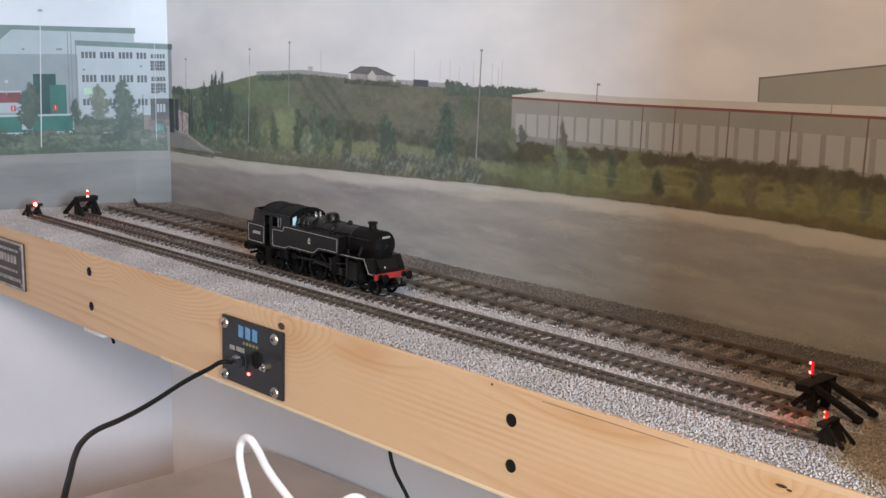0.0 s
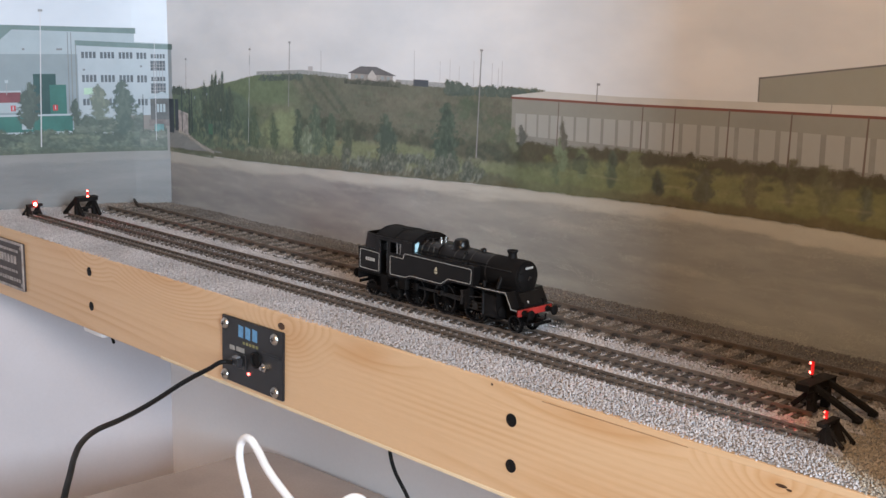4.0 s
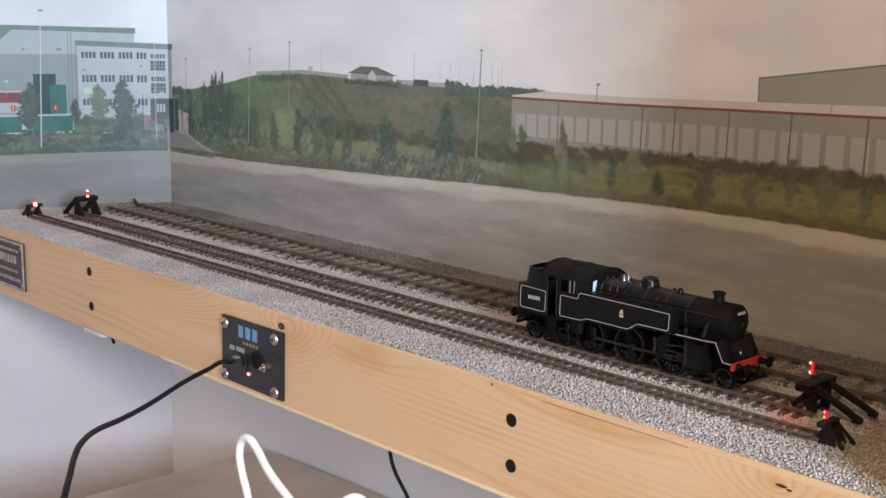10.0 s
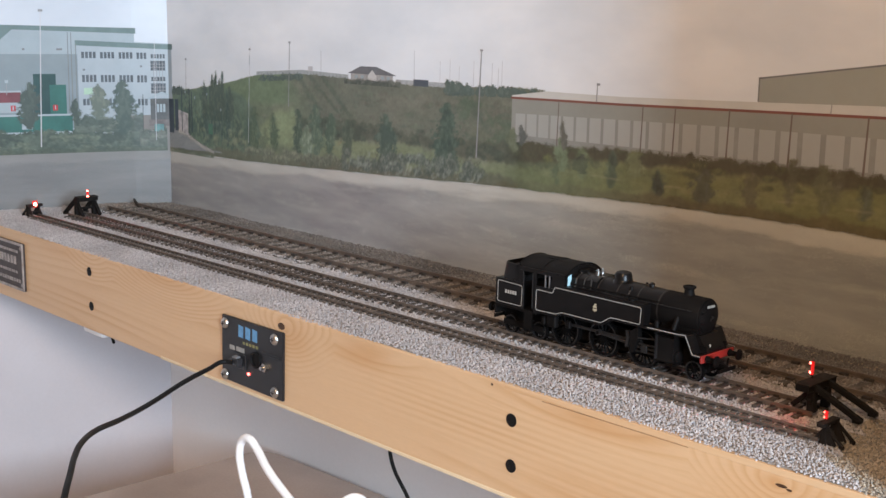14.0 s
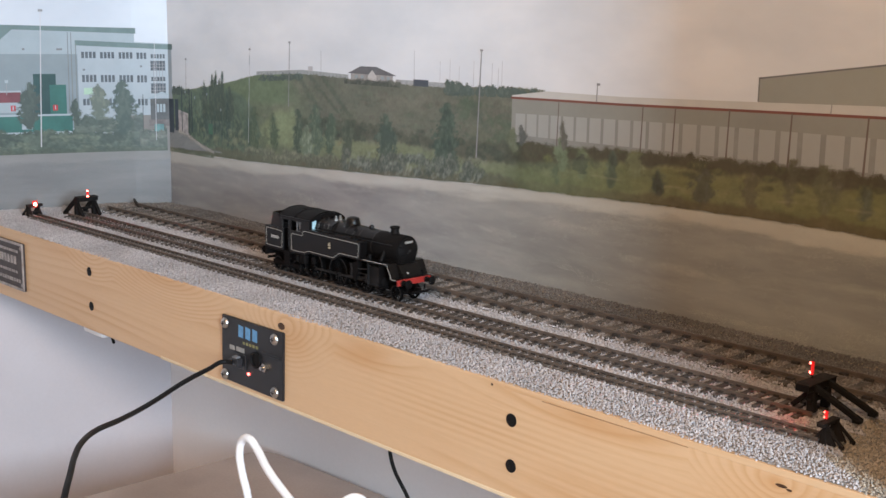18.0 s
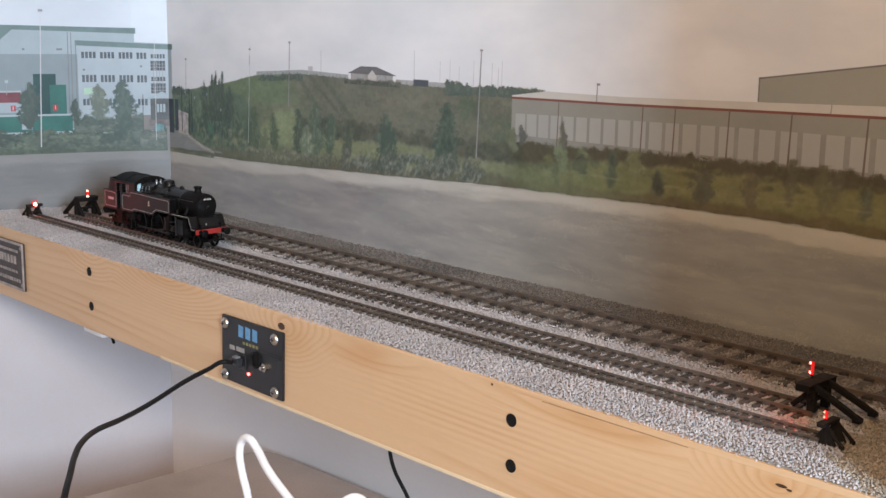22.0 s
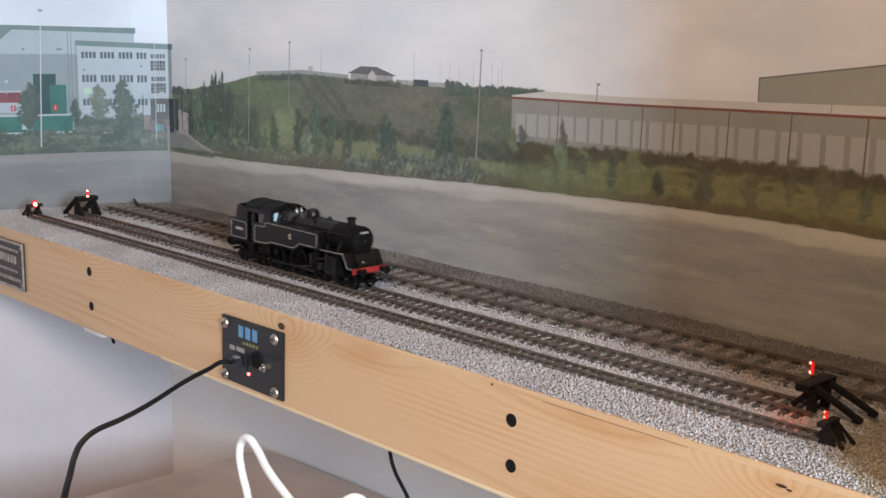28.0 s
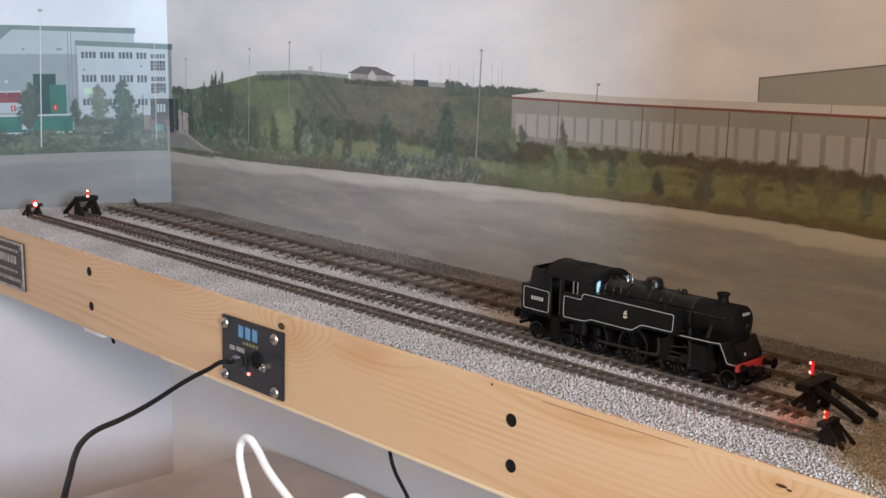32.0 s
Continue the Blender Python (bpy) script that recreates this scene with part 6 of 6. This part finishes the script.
bmesh.ops.translate(lens, vec=(-289.5, -2.6, -59.6), verts=lens.verts)
on_panel("indicator_lamp", lens, mat("indicator_lens", (0.9, 0.05, 0.03), 0.3, 0, 0.02, 50, 500, 0, glow=(1.0, 0.12, 0.10), power=9), "lit red indicator", None, True)

# name plate
sign = group_root("name_plate", "cast dark bronze name plate with worn raised lettering", "name plate", (-0.705, YF, -0.040))
M_BRONZE = mat("dark_bronze", (0.070, 0.056, 0.052), 0.5, 0.3, 0.3, 120, 900, 0.15)
M_WORN = mat("worn_bronze", (0.40, 0.35, 0.325), 0.45, 0.3, 0.4, 160, 900, 0.2)
bm = B()
box(bm, -37, 37, -2.0, 0, -23.5, 23.5, 0.5)
part("plate", bm, M_BRONZE, sign, "", MM)
bm = B()
for a in (-37, 34.4):
    box(bm, a, a + 2.6, -3.2, -1.9, -23.5, 23.5, 0.4)
for a in (-23.5, 20.9):
    box(bm, -34.5, 34.5, -3.19, -1.9, a, a + 2.6, 0.4)
part("raised_border", bm, M_WORN, sign, "worn raised border", MM)
rr = random.Random(3)
for z, h, x0, x1, n in ((14.2, 2.6, -30, 26, 11), (5.2, 8.0, -26, 22, 7), (-6.2, 2.6, -30, 24, 11), (-14.6, 3.4, -32, 30, 12)):
    step = (x1 - x0) / n
    for i in range(n):
        part("letter_bar", box(B(), x0 + i * step, x0 + (i + rr.uniform(0.55, 0.8)) * step, -2.5, -1.9, z - h / 2, z + h / 2, 0.15), M_WORN, sign, "", MM)
for a in (-31.5, 31.5):
    for b in (-18.2, 18.2):
        part("plate_screw", lathe(B(), [(1.9, -2.0), (1.8, -2.7), (0.6, -3.1)], "y", (a, 0, b), 12), M_WORN, sign, "", MM, True)

# ---------------------------------------------------------------- cables
tube("control_cable", [(-0.300, YF - 0.010, -0.0515), (-0.3052, -0.0945, -0.0513), (-0.3023, -0.1097, -0.0534), (-0.2927, -0.1349, -0.0552), (-0.2724, -0.1743, -0.0580), (-0.2380, -0.2165, -0.0518), (-0.2016, -0.2530, -0.0414),
                       (-0.1696, -0.2779, -0.0339), (-0.1355, -0.2996, -0.0276), (-0.1085, -0.3157, -0.0256), (-0.0806, -0.3333, -0.0272), (-0.066, -0.345, -0.0400), (-0.056, -0.36, -0.10), (-0.05, -0.38, -0.20), (-0.03, -0.42, -0.2379), (0.05, -0.5, -0.2379)], 0.00175, M_CABLE)
tagged(bpy.data.objects["control_cable"], "black round cable hanging from the socket panel", "cable")
tube("thin_cable", [(-0.205, -0.02, -0.0300), (-0.203, -0.02, -0.0800), (-0.2012, -0.02, -0.1116), (-0.1966, -0.02, -0.1234), (-0.1809, -0.02, -0.1415), (-0.165, -0.02, -0.168), (-0.150, -0.02, -0.2384)], 0.0014, M_CABLE)
tagged(bpy.data.objects["thin_cable"], "thin black wire hanging under the shelf", "cable")
# white lead looped up over the desk
LEAD = [(-0.194, -0.10, -0.2368), (-0.200, -0.135, -0.196), (-0.1985, -0.146, -0.155), (-0.195, -0.1499, -0.111), (-0.1968, -0.1536, -0.0895), (-0.1967, -0.1549, -0.0774), (-0.1937, -0.1545, -0.0689), (-0.1862, -0.1543, -0.0656), (-0.1798, -0.1536, -0.0699),
        (-0.1646, -0.1561, -0.0787), (-0.1481, -0.1572, -0.0871), (-0.131, -0.1572, -0.0945), (-0.1173, -0.1529, -0.1013), (-0.1125, -0.1426, -0.0953), (-0.1101, -0.1357, -0.0894), (-0.1062, -0.1299, -0.0879), (-0.1033, -0.1232, -0.0959), (-0.105, -0.115, -0.13), (-0.11, -0.11, -0.19), (-0.10, -0.09, -0.2368)]
tube("white_lead", LEAD, 0.0027, M_WHITE, None, "", 8)
tagged(bpy.data.objects["white_lead"], "thick white lead looped above the desk", "cable")
# capping strip along the top of the pine, with the joint under it
keep_place(part("joint", box(B(), 0.0, 0.10, YF - 0.0003, YF + 0.002, -0.01028, -0.0100), mat("dark_joint", (0.34, 0.19, 0.09), 0.8), shelf, "dark joint under the capping"), shelf)
keep_place(part("capping_strip", box(B(), -0.03, XR - 0.001, YF - 0.0002, YF + 0.004, -0.0100, -0.0063, 0.0003), M_PINE, shelf, "thin pale pine capping"), shelf)
keep_place(part("cable_tie", rod(B(), (-0.521, -0.072, -0.0765), (-0.512, -0.074, -0.0835), 0.0014, seg=8), M_CABLE, shelf, "small black cable tie"), shelf)
# clip under the pine
clip = B()
box(clip, -566, -530, -76, -66, -83.5, -76.4, 3.0, 4)
thing("cable_clip", clip, M_WHITE, "small rounded white clip under the pine board", "cable clip", scale=MM, smooth=True)


# ---------------------------------------------------------------- what moves
RUN = ((0, -305.9), (0.5, -288.2), (1, -269.6), (1.5, -251.4), (2, -232.7), (2.5, -215.3), (3, -197.3), (3.5, -179.6), (4.5, -144.2), (5.5, -108.2), (6, -89.6), (6.5, -71.6),
       (7, -53.6), (7.5, -35.0), (8, -19.7), (8.5, -10.8), (9, -5.6), (9.5, -1.6), (10, 0), (11.5, 0), (12, -1.1), (12.5, -4.5), (13, -8.6), (13.5, -13.3),
       (14, -20.3), (14.5, -31.0), (15, -47.5), (15.5, -71.0), (16, -103.5), (16.5, -141.1), (17, -184.5), (17.5, -233.4), (18, -280.6), (18.5, -327.2), (19, -376.4), (19.5, -423.8), (20, -465.0), (20.5, -492.0), (21, -513.0))
RUN = RUN + ((21.5, -530.4), (22, -547.5), (22.5, -563.2), (23, -573.8), (23.5, -578.8), (24, -580), (25, -580), (25.5, -578.1), (26, -560), (26.5, -524), (27, -475), (27.5, -415), (28, -331), (28.5, -243),
             (29, -144.5), (29.5, -78), (30, -47.4), (30.5, -26.3), (31, -10.5), (31.5, -2.2), (32, 2.9))
RUN_K = [r[0] for r in RUN]
RUN_V = [r[1] * MM for r in RUN]


def smooth_run(t):
    """Monotone cubic through the rows."""
    i = min(max(int(np.searchsorted(RUN_K, t, "right")) - 1, 0), len(RUN_K) - 2)

    def slope(j):
        if j == 0 or j == len(RUN_K) - 1:
            return 0.0 if j else (RUN_V[1] - RUN_V[0]) / (RUN_K[1] - RUN_K[0])
        a = (RUN_V[j] - RUN_V[j - 1]) / (RUN_K[j] - RUN_K[j - 1])
        b = (RUN_V[j + 1] - RUN_V[j]) / (RUN_K[j + 1] - RUN_K[j])
        if a * b <= 0:
            return 0.0
        return max(-3 * min(abs(a), abs(b)), min(3 * min(abs(a), abs(b)), (a + b) / 2))
    h = RUN_K[i + 1] - RUN_K[i]
    u = (t - RUN_K[i]) / h
    return ((2 * u ** 3 - 3 * u ** 2 + 1) * RUN_V[i] + (u ** 3 - 2 * u ** 2 + u) * h * slope(i)
            + (3 * u ** 2 - 2 * u ** 3) * RUN_V[i + 1] + (u ** 3 - u ** 2) * h * slope(i + 1))


def turn_times(radius, limit):
    """Moments between which a wheel of that radius turns less than limit radians."""
    times, last = [0.0], 0.0
    for k in range(1, 961):
        t = k / 30
        ahead = abs(smooth_run(min(32, (k + 1) / 30)) - smooth_run(last)) / radius
        if ahead > limit or t - last >= 0.5 or k == 960:
            times.append(t)
            last = t
    return times


def motions():
    walk(loco, [(t, pose(smooth_run(t), 0, 0)) for t in [k * 0.1 for k in range(321)]])
    r, q = R_DRIVE * MM, R_CRANK * MM
    times = turn_times(r, 1.0)
    for x, ob in driving:
        walk(ob, [(t, Matrix.Translation((x * MM, 0, r)) @ Matrix.Rotation(smooth_run(t) / r, 4, "Y")) for t in times])
    for s, ob in coupling_rods:
        a0 = 0 if s < 0 else math.pi / 2
        walk(ob, [(t, Matrix.Translation((q * math.cos(a0 - smooth_run(t) / r), 0, r + q * math.sin(a0 - smooth_run(t) / r)))) for t in times])
    for (s, ob), (_, head) in zip(main_rods, crossheads):
        a0 = 0 if s < 0 else math.pi / 2
        rod_rows, head_rows = [], []
        for t in times:
            a = a0 - smooth_run(t) / r
            px, pz = DRIVERS[1] * MM + q * math.cos(a), r + q * math.sin(a)
            lean = math.asin((13.0 * MM - pz) / (36 * MM))
            rod_rows.append((t, Matrix.Translation((px, 0, pz)) @ Matrix.Rotation(-lean, 4, "Y")))
            head_rows.append((t, Matrix.Translation((px + 36 * MM * math.cos(lean), 0, 13.0 * MM))))
        walk(ob, rod_rows)
        walk(head, head_rows)
    r = R_SMALL * MM
    times = turn_times(r, 1.3)
    for x, ob in carrying:
        walk(ob, [(t, Matrix.Translation((x * MM, 0, r)) @ Matrix.Rotation(smooth_run(t) / r, 4, "Y")) for t in times])


motions()
